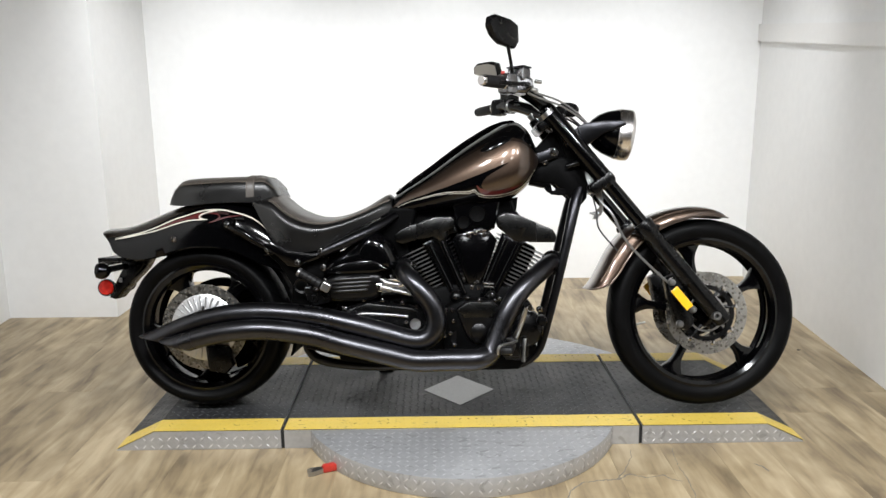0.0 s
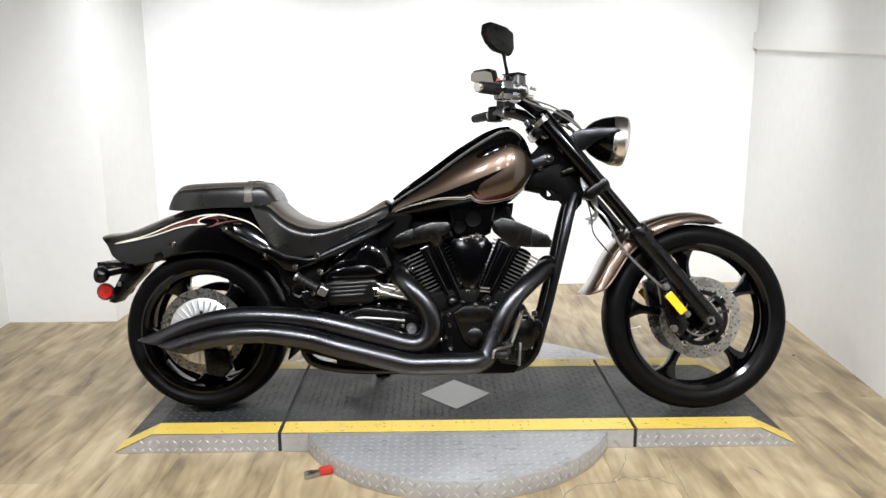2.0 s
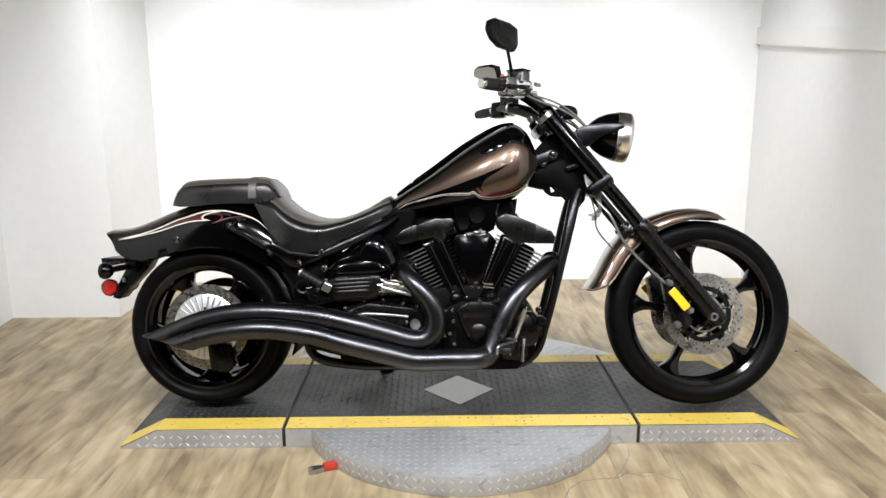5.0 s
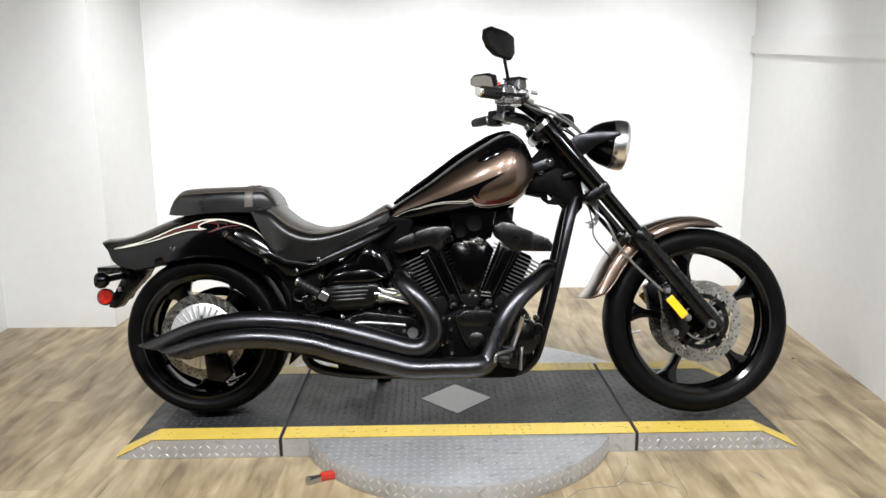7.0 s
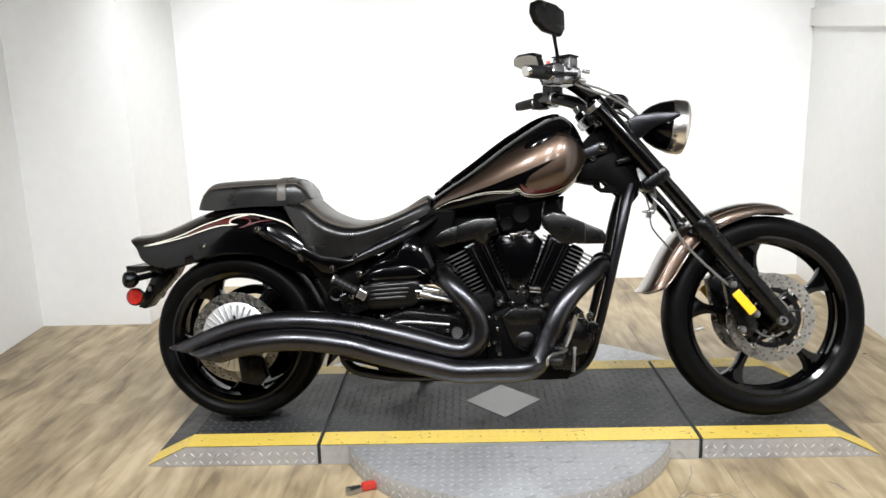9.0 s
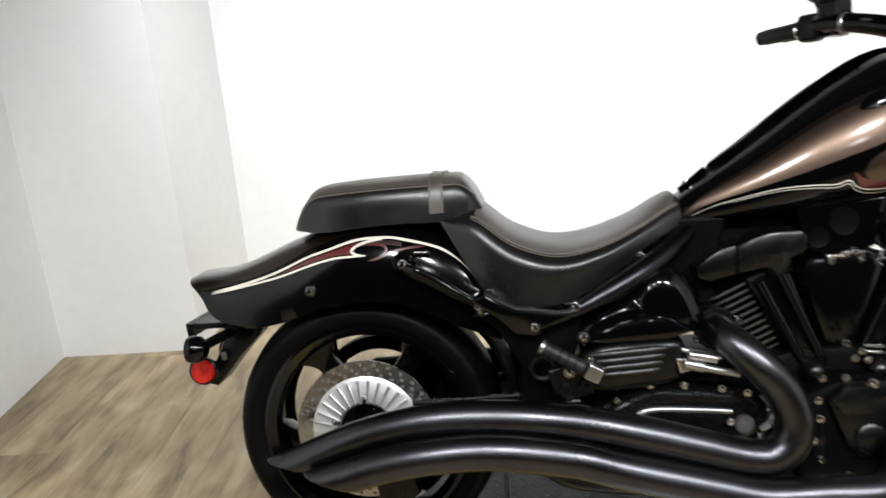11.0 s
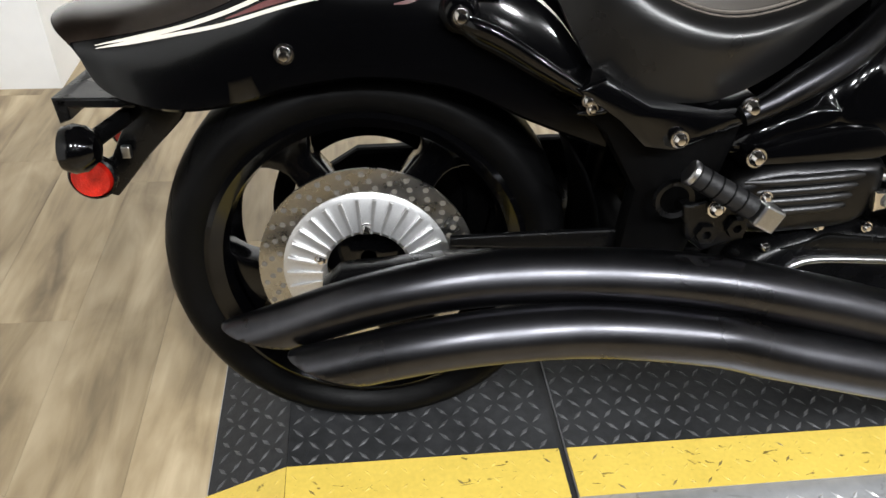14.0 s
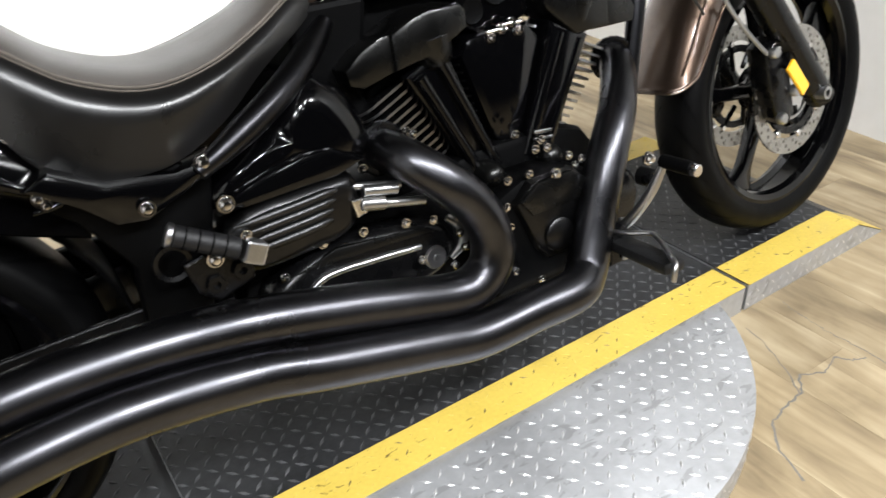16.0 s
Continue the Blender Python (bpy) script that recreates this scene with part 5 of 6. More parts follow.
# gearbox side
gear = obj("gear_cover", pillow(bmesh.new(), [(-0.440, 0.330), (-0.412, 0.370), (-0.322, 0.403), (-0.160, 0.380), (-0.122, 0.354), (-0.113, 0.300), (-0.20, 0.272), (-0.40, 0.282)], -0.176, -0.197, -0.10, None, 0.022, 6), M_SATIN, 50, bike, "satin black gearbox cover with a raised bead")
obj("cover_top", prism(bmesh.new(), [(-0.385, 0.372), (-0.322, 0.392), (-0.175, 0.374), (-0.148, 0.360), (-0.33, 0.368)], -0.198, -0.188, "y", None, 0.004), M_GREY, 30, gear)
obj("raised_bead", tube(bmesh.new(), [(-0.376, -0.197, 0.330), (-0.365, -0.199, 0.348), (-0.338, -0.200, 0.357), (-0.26, -0.200, 0.353), (-0.186, -0.199, 0.346)], 0.0052, 10, 24), M_FIN, 40, gear, "bright machined bead")
obj("plug", lathe(bmesh.new(), [(0, -0.182), (0.004, -0.182), (0.005, -0.180), (0.017, -0.181), (0.019, -0.178), (0.019, -0.165), (0, -0.165)], Matrix.Translation((-0.162, -0.022, 0.319)), 28), M_STEEL, 40, gear, "bright round plug")
for x, z in ((-0.330, 0.400), (-0.266, 0.397), (-0.196, 0.388), (-0.149, 0.378), (-0.394, 0.370), (-0.183, 0.329), (-0.162, 0.519), (-0.112, 0.351), (-0.128, 0.300), (-0.105, 0.325), (-0.19, 0.292)):
    bolt(bike, x, -0.199 if z < 0.36 else -0.188, z + (0.004 if z > 0.36 else 0.0), 0.0058)
M_RIB = mat("satin_dark_cover", (0.055, 0.055, 0.056), 0.38, metal=1.0, var=0.12, var_scale=16, rough_var=0.05)
ribbed = obj("clutch_cover", pillow(bmesh.new(), [(-0.470, 0.405), (-0.474, 0.494), (-0.300, 0.500), (-0.268, 0.492), (-0.268, 0.445), (-0.290, 0.400), (-0.42, 0.394)], -0.180, -0.208, -0.08, None, 0.026, 8), M_CASE, 50, bike, "black ribbed side cover")
for k in range(4):
    z = 0.474 - 0.0135 * k
    obj("rib", tube(bmesh.new(), [(-0.456 + 0.004 * k, -0.200, z - 0.003), (-0.43, -0.207, z), (-0.36, -0.209, z + 0.004), (-0.315 - 0.004 * k, -0.206, z + 0.006), (-0.290 - 0.006 * k, -0.196, z + 0.004)], [0.003, 0.0068, 0.0070, 0.0068, 0.003], 12, 20), M_RIB, 50, ribbed)
side = obj("side_panel", pillow(bmesh.new(), [(-0.482, 0.480), (-0.480, 0.522), (-0.438, 0.552), (-0.383, 0.586), (-0.325, 0.632), (-0.290, 0.638), (-0.236, 0.596), (-0.205, 0.500), (-0.300, 0.486)], -0.138, -0.190, 0.10, None, 0.060, 10), M_GLOSS, 60, bike, "gloss black side panel")
obj("lower_panel", prism(bmesh.new(), [(-0.462, 0.492), (-0.460, 0.510), (-0.40, 0.528), (-0.345, 0.538), (-0.300, 0.537), (-0.252, 0.508), (-0.30, 0.495)], -0.203, -0.14, "y", None, 0.007), M_GLOSS, 40, side, "lower step of the side panel")
# shift linkage
for p, q, r in (((-0.292, -0.196, 0.476), (-0.205, -0.203, 0.456), 0.006), ((-0.276, -0.210, 0.447), (-0.175, -0.214, 0.424), 0.007), ((-0.278, -0.210, 0.449), (-0.240, -0.212, 0.440), 0.0105), ((-0.268, -0.206, 0.465), (-0.215, -0.209, 0.454), 0.009), ((-0.195, -0.19, 0.458), (-0.175, -0.19, 0.486), 0.005)):
    obj("linkage_rod", rod(bmesh.new(), p, q, r, 12), M_STEEL, 40, bike, "bright linkage rod")
obj("linkage_arm", prism(bmesh.new(), [(-0.292, 0.460), (-0.274, 0.460), (-0.268, 0.434), (-0.286, 0.431)], -0.215, -0.202, "y", None, 0.003), M_CHROME, 0, bike)
obj("linkage_eye", lathe(bmesh.new(), [(0.007, -0.004), (0.014, -0.005), (0.017, 0), (0.015, 0.006), (0.007, 0.006), (0.007, -0.004)], Matrix.Translation((-0.288, -0.196, 0.475)), 20), M_SATIN, 40, bike)
obj("hose_clamp", tube(bmesh.new(), [(-0.118, -0.172, 0.372), (-0.100, -0.180, 0.352), (-0.102, -0.182, 0.325), (-0.122, -0.178, 0.305)], [0.006, 0.009, 0.009, 0.005], 10, 16), M_STEEL, 40, bike)
obj("sensor", prism(bmesh.new(), [(-0.110, 0.372), (-0.096, 0.378), (-0.090, 0.350), (-0.098, 0.320), (-0.112, 0.305), (-0.108, 0.340)], -0.185, -0.165, "y", None, 0.004), M_STEEL, 0, bike)


# ---- frame ----
def bar(name, points, r, material=None, label="", n=24, seg=14, parent=None):
    return obj(name, tube(bmesh.new(), points, r, seg, n), material or M_FRAME, 40, parent or bike, label)


for s in (-1, 1):
    bar("down_tube", [(0.428, s * 0.035, 0.790), (0.406, s * 0.060, 0.735), (0.382, s * 0.085, 0.640), (0.345, s * 0.098, 0.480), (0.300, s * 0.100, 0.300), (0.270, s * 0.100, 0.210), (0.215, s * 0.100, 0.166), (0.10, s * 0.100, 0.158), (-0.20, s * 0.105, 0.158), (-0.40, s * 0.110, 0.165), (-0.52, s * 0.115, 0.200), (-0.545, s * 0.115, 0.30), (-0.53, s * 0.12, 0.45)], [0.022, 0.016, 0.014, 0.014, 0.015, 0.017, 0.018], None, "dark grey frame tube", 60)
    bar("seat_rail", [(-0.225, s * 0.080, 0.686), (-0.252, s * 0.105, 0.668), (-0.34, s * 0.170, 0.622), (-0.440, s * 0.208, 0.576), (-0.475, s * 0.212, 0.560)], [0.014, 0.020, 0.020, 0.019, 0.012], M_FRAME, "dark grey tube under the seat")
    obj("rear_rail", prism(bmesh.new(), [(-0.668, 0.590), (-0.615, 0.553), (-0.582, 0.521), (-0.545, 0.516), (-0.46, 0.552), (-0.442, 0.570), (-0.50, 0.562), (-0.58, 0.572), (-0.635, 0.604)], min(s * 0.120, s * 0.210), max(s * 0.120, s * 0.210), "y", None, 0.008), M_GLOSS, 30, bike, "gloss black rear frame cover")
    obj("frame_plate", prism(bmesh.new(), [(-0.66, 0.560), (-0.60, 0.590), (-0.50, 0.575), (-0.45, 0.545), (-0.46, 0.50), (-0.50, 0.33), (-0.55, 0.27), (-0.59, 0.30), (-0.575, 0.45), (-0.62, 0.525)], min(s * 0.135, s * 0.175), max(s * 0.135, s * 0.175), "y", None, 0.010), M_MATT, 30, bike, "black frame side plate")
    obj("frame_spar", prism(bmesh.new(), [(0.240, 0.800), (0.262, 0.845), (0.345, 0.885), (0.405, 0.890), (0.450, 0.800), (0.445, 0.742), (0.420, 0.712), (0.385, 0.742), (0.335, 0.790), (0.290, 0.795)], min(s * 0.030, s * 0.062), max(s * 0.030, s * 0.062), "y", None, 0.010), M_MATT, 30, bike, "black cast frame spar")
    obj("swingarm", prism(bmesh.new(), [(-0.45, 0.27), (-0.46, 0.36), (-0.62, 0.350), (-0.80, 0.345), (-0.945, 0.330), (-0.970, 0.305), (-0.955, 0.275), (-0.90, 0.268), (-0.70, 0.282)], min(s * 0.118, s * 0.155), max(s * 0.118, s * 0.155), "y", None, 0.010), M_SATIN, 30, bike, "black swingarm")
obj("cross_member", rod(bmesh.new(), (-0.53, -0.15, 0.30), (-0.53, 0.15, 0.30), 0.03), M_MATT, 30, bike)
obj("axle_nut", rod(bmesh.new(), (RW[0], -0.150, RW[2]), (RW[0], -0.172, RW[2]), 0.016, 6), M_SATIN, 0, bike)
obj("rear_caliper", prism(bmesh.new(), [(-0.900, 0.235), (-0.82, 0.235), (-0.80, 0.165), (-0.83, 0.135), (-0.89, 0.145)], -0.125, -0.075, "y", None, 0.010), M_SATIN, 30, bike, "black rear brake caliper")
obj("chain_guard", prism(bmesh.new(), [(-0.53, 0.385), (-0.64, 0.382), (-0.80, 0.376), (-0.80, 0.362), (-0.55, 0.350)], -0.150, -0.140, "y", None, 0.003), M_SATIN, 0, bike)
obj("belt_guard", prism(bmesh.new(), [(-0.46, 0.20), (-0.46, 0.40), (-0.62, 0.400), (-0.80, 0.390), (-0.93, 0.385), (-1.00, 0.34), (-1.00, 0.26), (-0.94, 0.205), (-0.70, 0.190)], 0.135, 0.165, "y", None, 0.008), M_MATT, 0, bike, "black belt guard on the far side")
guard = bmesh.new()
grid(guard, lambda u, v: Vector((RW[0] + 0.325 * math.cos(u), 0.105 * v, RW[2] + 0.325 * math.sin(u))), [radians(-18 + 9 * k) for k in range(9)], (-1, -0.5, 0, 0.5, 1))
splash = obj("splash_guard", guard, M_MATT, 40, bike, "black inner splash guard ahead of the rear wheel")
sheet = splash.modifiers.new("sheet", "SOLIDIFY")
sheet.thickness = 0.004
obj("neck_filler", prism(bmesh.new(), [(0.21, 0.800), (0.25, 0.900), (0.33, 0.985), (0.39, 0.955), (0.41, 0.830), (0.30, 0.780)], -0.052, 0.052, "y", None, 0.008), M_MATT, 0, bike, "black shroud ahead of the tank")
# frame neck details
obj("head_stock", rod(bmesh.new(), (0.335, 0, 0.985), (0.470, 0, 0.785), 0.036, 24), M_MATT, 30, bike, "black steering head")
obj("neck_plate", prism(bmesh.new(), [(0.245, 0.865), (0.262, 0.895), (0.318, 0.918), (0.345, 0.905), (0.340, 0.886), (0.270, 0.862)], -0.078, -0.058, "y", None, 0.004), M_FRAME, 30, bike, "dark grey bracket at the steering head")
bolt(bike, 0.327, -0.080, 0.902, 0.012)
bolt(bike, 0.297, -0.074, 0.868, 0.008)
obj("neck_cover", prism(bmesh.new(), [(0.338, 0.965), (0.385, 0.970), (0.450, 0.875), (0.462, 0.80), (0.42, 0.80), (0.375, 0.865)], -0.060, 0.060, "y", None, 0.010), M_MATT, 30, bike)
obj("ignition_lock", rod(bmesh.new(), (0.372, -0.075, 0.852), (0.415, -0.080, 0.865), 0.010), M_SATIN, 30, bike)
for k in range(3):
    bar("hose", [(0.300 + 0.008 * k, -0.02, 0.800), (0.308 + 0.008 * k, -0.05, 0.772 - 0.006 * k), (0.345, -0.06, 0.758 + 0.007 * k), (0.390, -0.05, 0.765)], 0.006, M_MATT)
obj("breather_stem", rod(bmesh.new(), (0.178, -0.09, 0.735), (0.190, -0.10, 0.690), 0.006), M_MATT, 30, bike)
obj("spark_plug_cap", rod(bmesh.new(), (0.188, -0.10, 0.692), (0.205, -0.105, 0.668), 0.011), M_MATT, 30, bike)

# foot controls: folded passenger peg, brake pedal, rider peg, stand
peg = obj("passenger_peg", rod(bmesh.new(), (-0.541, -0.240, 0.502), (-0.470, -0.256, 0.464), 0.0145, 18), M_GRIP, 40, bike, "folded rubber passenger peg with bright ends")
for k in range(4):
    a = Vector((-0.541, -0.240, 0.502)).lerp(Vector((-0.470, -0.256, 0.464)), 0.16 + 0.2 * k)
    d = (Vector((-0.470, -0.256, 0.464)) - Vector((-0.541, -0.240, 0.502))).normalized()
    obj("groove", rod(bmesh.new(), a, a + d * 0.0022, 0.0152, 18), M_MATT, 40, peg)
obj("end_cap", rod(bmesh.new(), (-0.548, -0.2385, 0.506), (-0.541, -0.240, 0.502), 0.0155, 18), M_STEEL, 40, peg, "bright peg end")
knuckle = obj("knuckle", box(bmesh.new(), -0.0145, 0.0145, -0.013, 0.013, -0.0145, 0.0145, 0.003, pose(-0.455, -0.258, 0.456, 0, 28, 0)), M_STEEL, 0, peg, "bright peg knuckle")
obj("peg_bracket", prism(bmesh.new(), [(-0.535, 0.450), (-0.49, 0.462), (-0.445, 0.448), (-0.448, 0.40), (-0.50, 0.385), (-0.525, 0.405)], -0.215, -0.195, "y", None, 0.005), M_SATIN, 0, bike, "black peg bracket")
for x, z in ((-0.492, 0.412), (-0.455, 0.420)):
    obj("nut", lathe(bmesh.new(), [(0.006, -0.222), (0.013, -0.222), (0.014, -0.216), (0.014, -0.20), (0.006, -0.20), (0.006, -0.222)], Matrix.Translation((x, 0, z)), 6), M_SATIN, 0, bike)
bolt(bike, -0.485, -0.219, 0.446, 0.009)
bolt(bike, -0.447, -0.255, 0.478, 0.006)
obj("lock_ring", lathe(bmesh.new(), [(0.018, -0.21), (0.024, -0.212), (0.026, -0.206), (0.022, -0.20), (0.018, -0.21)], Matrix.Translation((-0.535, 0, 0.455)), 24), M_SATIN, 40, bike)

obj("peg_mount", prism(bmesh.new(), [(0.128, 0.262), (0.150, 0.300), (0.195, 0.292), (0.228, 0.250), (0.222, 0.205), (0.200, 0.192), (0.140, 0.195)], -0.215, -0.105, "y", None, 0.010), M_SATIN, 30, bike, "black foot control bracket")
pedal = bar("brake_pedal", [(0.172, -0.215, 0.262), (0.167, -0.268, 0.276), (0.172, -0.292, 0.296), (0.186, -0.322, 0.344), (0.200, -0.340, 0.396), (0.202, -0.342, 0.404)], [0.009, 0.010, 0.0095, 0.0085, 0.0085, 0.006], M_STEEL, "bright forged brake pedal", 24, 10)
obj("pedal_pad", rod(bmesh.new(), (0.2015, -0.334, 0.400), (0.2020, -0.396, 0.398), 0.0115, 16), M_MATT, 40, pedal, "black rubber pedal pad")
obj("pad_cap", rod(bmesh.new(), (0.2020, -0.396, 0.398), (0.2020, -0.407, 0.3975), 0.0100, 16), M_CHROME, 40, pedal)
rest = obj("rider_peg", box(bmesh.new(), -0.021, 0.021, -0.085, 0.085, -0.011, 0.011, 0.008, Matrix.Translation((0.139, -0.345, 0.262)) @ Matrix.Rotation(radians(-10), 4, "Z") @ Matrix.Rotation(radians(-4), 4, "X")), M_GRIP, 30, bike, "black rubber rider peg")
obj("peg_feeler", tube(bmesh.new(), [(0.140, -0.268, 0.278), (0.146, -0.310, 0.284), (0.166, -0.342, 0.286), (0.158, -0.366, 0.286), (0.104, -0.445, 0.288), (0.098, -0.450, 0.280), (0.097, -0.448, 0.262)], [0.0045, 0.0045, 0.0045, 0.0045, 0.0045, 0.005, 0.004], 10, 36), M_STEEL, 40, rest, "bright bent wear bar round the peg")
obj("arm_cap", lathe(bmesh.new(), [(0, -0.238), (0.012, -0.236), (0.017, -0.228), (0.018, -0.20), (0, -0.20)], Matrix.Translation((0.272, 0, 0.335)), 20), M_SATIN, 40, bike)
bolt(bike, 0.264, -0.228, 0.374, 0.010)
obj("peg_block", prism(bmesh.new(), [(0.125, 0.279), (0.157, 0.290), (0.185, 0.264), (0.186, 0.221), (0.125, 0.221)], -0.290, -0.215, "y", None, 0.006), M_SATIN, 30, bike, "dark peg clevis")
obj("peg_pin", rod(bmesh.new(), (0.153, -0.294, 0.229), (0.153, -0.294, 0.262), 0.005, 10), M_STEEL, 30, bike)
bar("pedal_strut", [(0.206, -0.236, 0.272), (0.203, -0.242, 0.250), (0.199, -0.246, 0.196)], [0.007, 0.006, 0.007], M_STEEL, "bright strut under the brake pedal", 12, 10)
obj("horn", prism(bmesh.new(), [(0.150, 0.245), (0.228, 0.250), (0.230, 0.205), (0.155, 0.195)], -0.125, -0.060, "y", None, 0.008), M_SATIN, 0, bike, "black box behind the front frame tube")
obj("stand_shoe", prism(bmesh.new(), [(-0.335, 0.154), (-0.150, 0.150), (-0.147, 0.132), (-0.33, 0.134)], -0.04, 0.04, "y", None, 0.004), M_STEEL, 0, bike, "bright belly plate")
stand = bar("side_stand", [(-0.40, 0.12, 0.160), (-0.36, 0.22, 0.110), (-0.31, 0.33, 0.060)], [0.014, 0.012, 0.011], M_SATIN, "black side stand")
obj("stand_foot", box(bmesh.new(), -0.34, -0.28, 0.31, 0.35, 0.048, 0.056, 0.003, Matrix.Translation((0, 0, 0))), M_SATIN, 0, stand)


# ---- front fork, fender and brake ----
AX = Vector((0.640, 0, -0.768)).normalized()


def on_fork(d, s, off=0.0):
    """A point d metres up the fork leg from the axle; off: ahead of the leg."""
    p = Vector((FW[0] + 0.020, s * 0.112, FW[2] + 0.004)) - AX * d
    return p + Vector((0.768, 0, 0.640)) * off


for s in (-1, 1):
    leg = obj("fork_leg", tube(bmesh.new(), [on_fork(-0.045, s), on_fork(-0.035, s), on_fork(0.03, s), on_fork(0.30, s), on_fork(0.345, s), on_fork(0.352, s), on_fork(0.40, s), on_fork(0.41, s)], [0.016, 0.030, 0.031, 0.031, 0.031, 0.035, 0.035, 0.031], 28, 0), M_SATIN, 40, bike, "satin black fork slider")
    obj("stanchion", rod(bmesh.new(), on_fork(0.405, s), on_fork(0.60, s), 0.0245, 24), M_GLOSS, 40, leg, "gloss black stanchion")
    obj("fork_cover", tube(bmesh.new(), [on_fork(0.575, s), on_fork(0.58, s), on_fork(0.60, s), on_fork(0.90, s), on_fork(0.92, s), on_fork(0.925, s)], [0.027, 0.031, 0.031, 0.030, 0.027, 0.018], 28, 0), M_GLOSS, 40, leg, "gloss black upper fork cover")
    obj("fork_cap", rod(bmesh.new(), on_fork(0.918, s), on_fork(0.945, s), 0.017, 16), M_STEEL, 30, leg)
    obj("axle_cap", lathe(bmesh.new(), [(0.008, -0.006), (0.014, -0.006), (0.0145, 0.0), (0.0145, 0.02), (0.008, 0.02), (0.008, -0.006)], Matrix.Translation((FW[0] + 0.008, s * 0.145, FW[2] - 0.004)) @ Matrix.Scale(1 if s < 0 else -1, 4, (0, 1, 0)), 24), M_STEEL, 40, leg, "bright axle end")
    obj("fender_mount", prism(bmesh.new(), [(0.585, 0.610), (0.640, 0.660), (0.690, 0.640), (0.66, 0.585)], min(s * 0.075, s * 0.098), max(s * 0.075, s * 0.098), "y", None, 0.006), M_SATIN, 0, bike)
    # calipers
    cal = obj("front_caliper", prism(bmesh.new(), [(0.700, 0.455), (0.735, 0.475), (0.775, 0.425), (0.785, 0.375), (0.800, 0.300), (0.775, 0.275), (0.740, 0.300), (0.715, 0.370)], min(s * 0.060, s * 0.115), max(s * 0.060, s * 0.115), "y", None, 0.010), M_SATIN, 30, bike, "black front brake caliper")
    for x, z in ((0.745, 0.300), (0.790, 0.350), (0.718, 0.445)):
        obj("caliper_bolt", lathe(bmesh.new(), [(0, -0.012), (0.010, -0.011), (0.013, -0.006), (0.013, 0.004), (0, 0.004)], Matrix.Translation((x, s * 0.116, z)) @ Matrix.Scale(-s, 4, (0, 1, 0)), 16), M_STEEL, 40, cal)
    refl = obj("fork_reflector", box(bmesh.new(), -0.0145, 0.0145, -0.004, 0.004, -0.043, 0.043, 0.0025, Matrix.Translation((0.739, s * 0.157, 0.391)) @ Matrix.Rotation(radians(-40), 4, "Y")), M_ORANGE, 0, bike, "amber side reflector on the fork")
    obj("reflector_stay", rod(bmesh.new(), (0.739, s * 0.153, 0.391), (0.760, s * 0.110, 0.420), 0.007), M_SATIN, 30, refl)
    bolt(bike, 0.722, s * 0.118, 0.452, 0.010, "hose_bolt") if s < 0 else None

for d, y in ((0.60, 0.142), (0.88, 0.118)):
    c0 = on_fork(d, 0)
    m = Matrix.Translation((c0.x, 0, c0.z)) @ Matrix.Rotation(math.atan2(AX.x, -AX.z) * -1, 4, "Y")
    obj("triple_clamp", box(bmesh.new(), -0.052, 0.040, -y, y, -0.019, 0.019, 0.010, m), M_SATIN, 30, bike, "black triple clamp")
for k in range(2):
    p = on_fork(0.585 + 0.024 * k, -1, -0.045)
    bolt(bike, p.x, p.y + 0.01, p.z, 0.0065, "clamp_bolt")
obj("clamp_ring", tube(bmesh.new(), [on_fork(0.892, -1), on_fork(0.908, -1)], 0.0335, 28, 0), M_STEEL, 40, bike, "bright ring on the fork top")

FFT = [(74, 0.352), (80, 0.364), (92, 0.376), (105, 0.384), (120, 0.393), (135, 0.401), (148, 0.399), (156, 0.398), (163, 0.406), (168, 0.420)]
FFD = [(74, 0.004), (80, 0.022), (92, 0.036), (105, 0.048), (120, 0.056), (135, 0.062), (150, 0.060), (162, 0.050), (170, 0.036), (173, 0.030)]
FFW = [(74, 0.030), (80, 0.058), (92, 0.072), (105, 0.080), (120, 0.084), (150, 0.085), (164, 0.086), (168, 0.090)]


def front_fender_at(u, v):
    a = 74 + 94 * u - 5 * abs(v) ** 5 * u ** 8
    r = knots(a, FFT) - knots(a, FFD) * (abs(v) ** 2.2)
    ar = radians(a)
    return Vector((FW[0] + r * math.cos(ar), -knots(a, FFW) * power(math.sin(v * math.pi / 2), 0.8), FW[2] + r * math.sin(ar)))


bm = bmesh.new()
rows = grid(bm, front_fender_at, steps(0, 1, 64), steps(-1, 1, 28))
ff = obj("front_fender", bm, M_BRONZE, 60, bike, "bronze front fender with a turned lip")
sol = ff.modifiers.new("sheet", "SOLIDIFY")
sol.thickness, sol.offset = 0.003, -1
for s in (-1, 1):
    obj("rolled_edge", tube(bmesh.new(), [front_fender_at(u, s) for u in steps(0, 1, 40)], 0.0032, 8), M_BRONZE, 40, ff)
obj("rolled_edge", tube(bmesh.new(), [front_fender_at(1, v) for v in steps(-1, 1, 20)], 0.0032, 8), M_BRONZE, 40, ff)
obj("fender_crease", tube(bmesh.new(), [front_fender_at(u, 0.62) + Vector((0, -0.001, 0.001)) for u in steps(0.1, 0.95, 40)], 0.0028, 8), M_BRONZE, 40, ff)

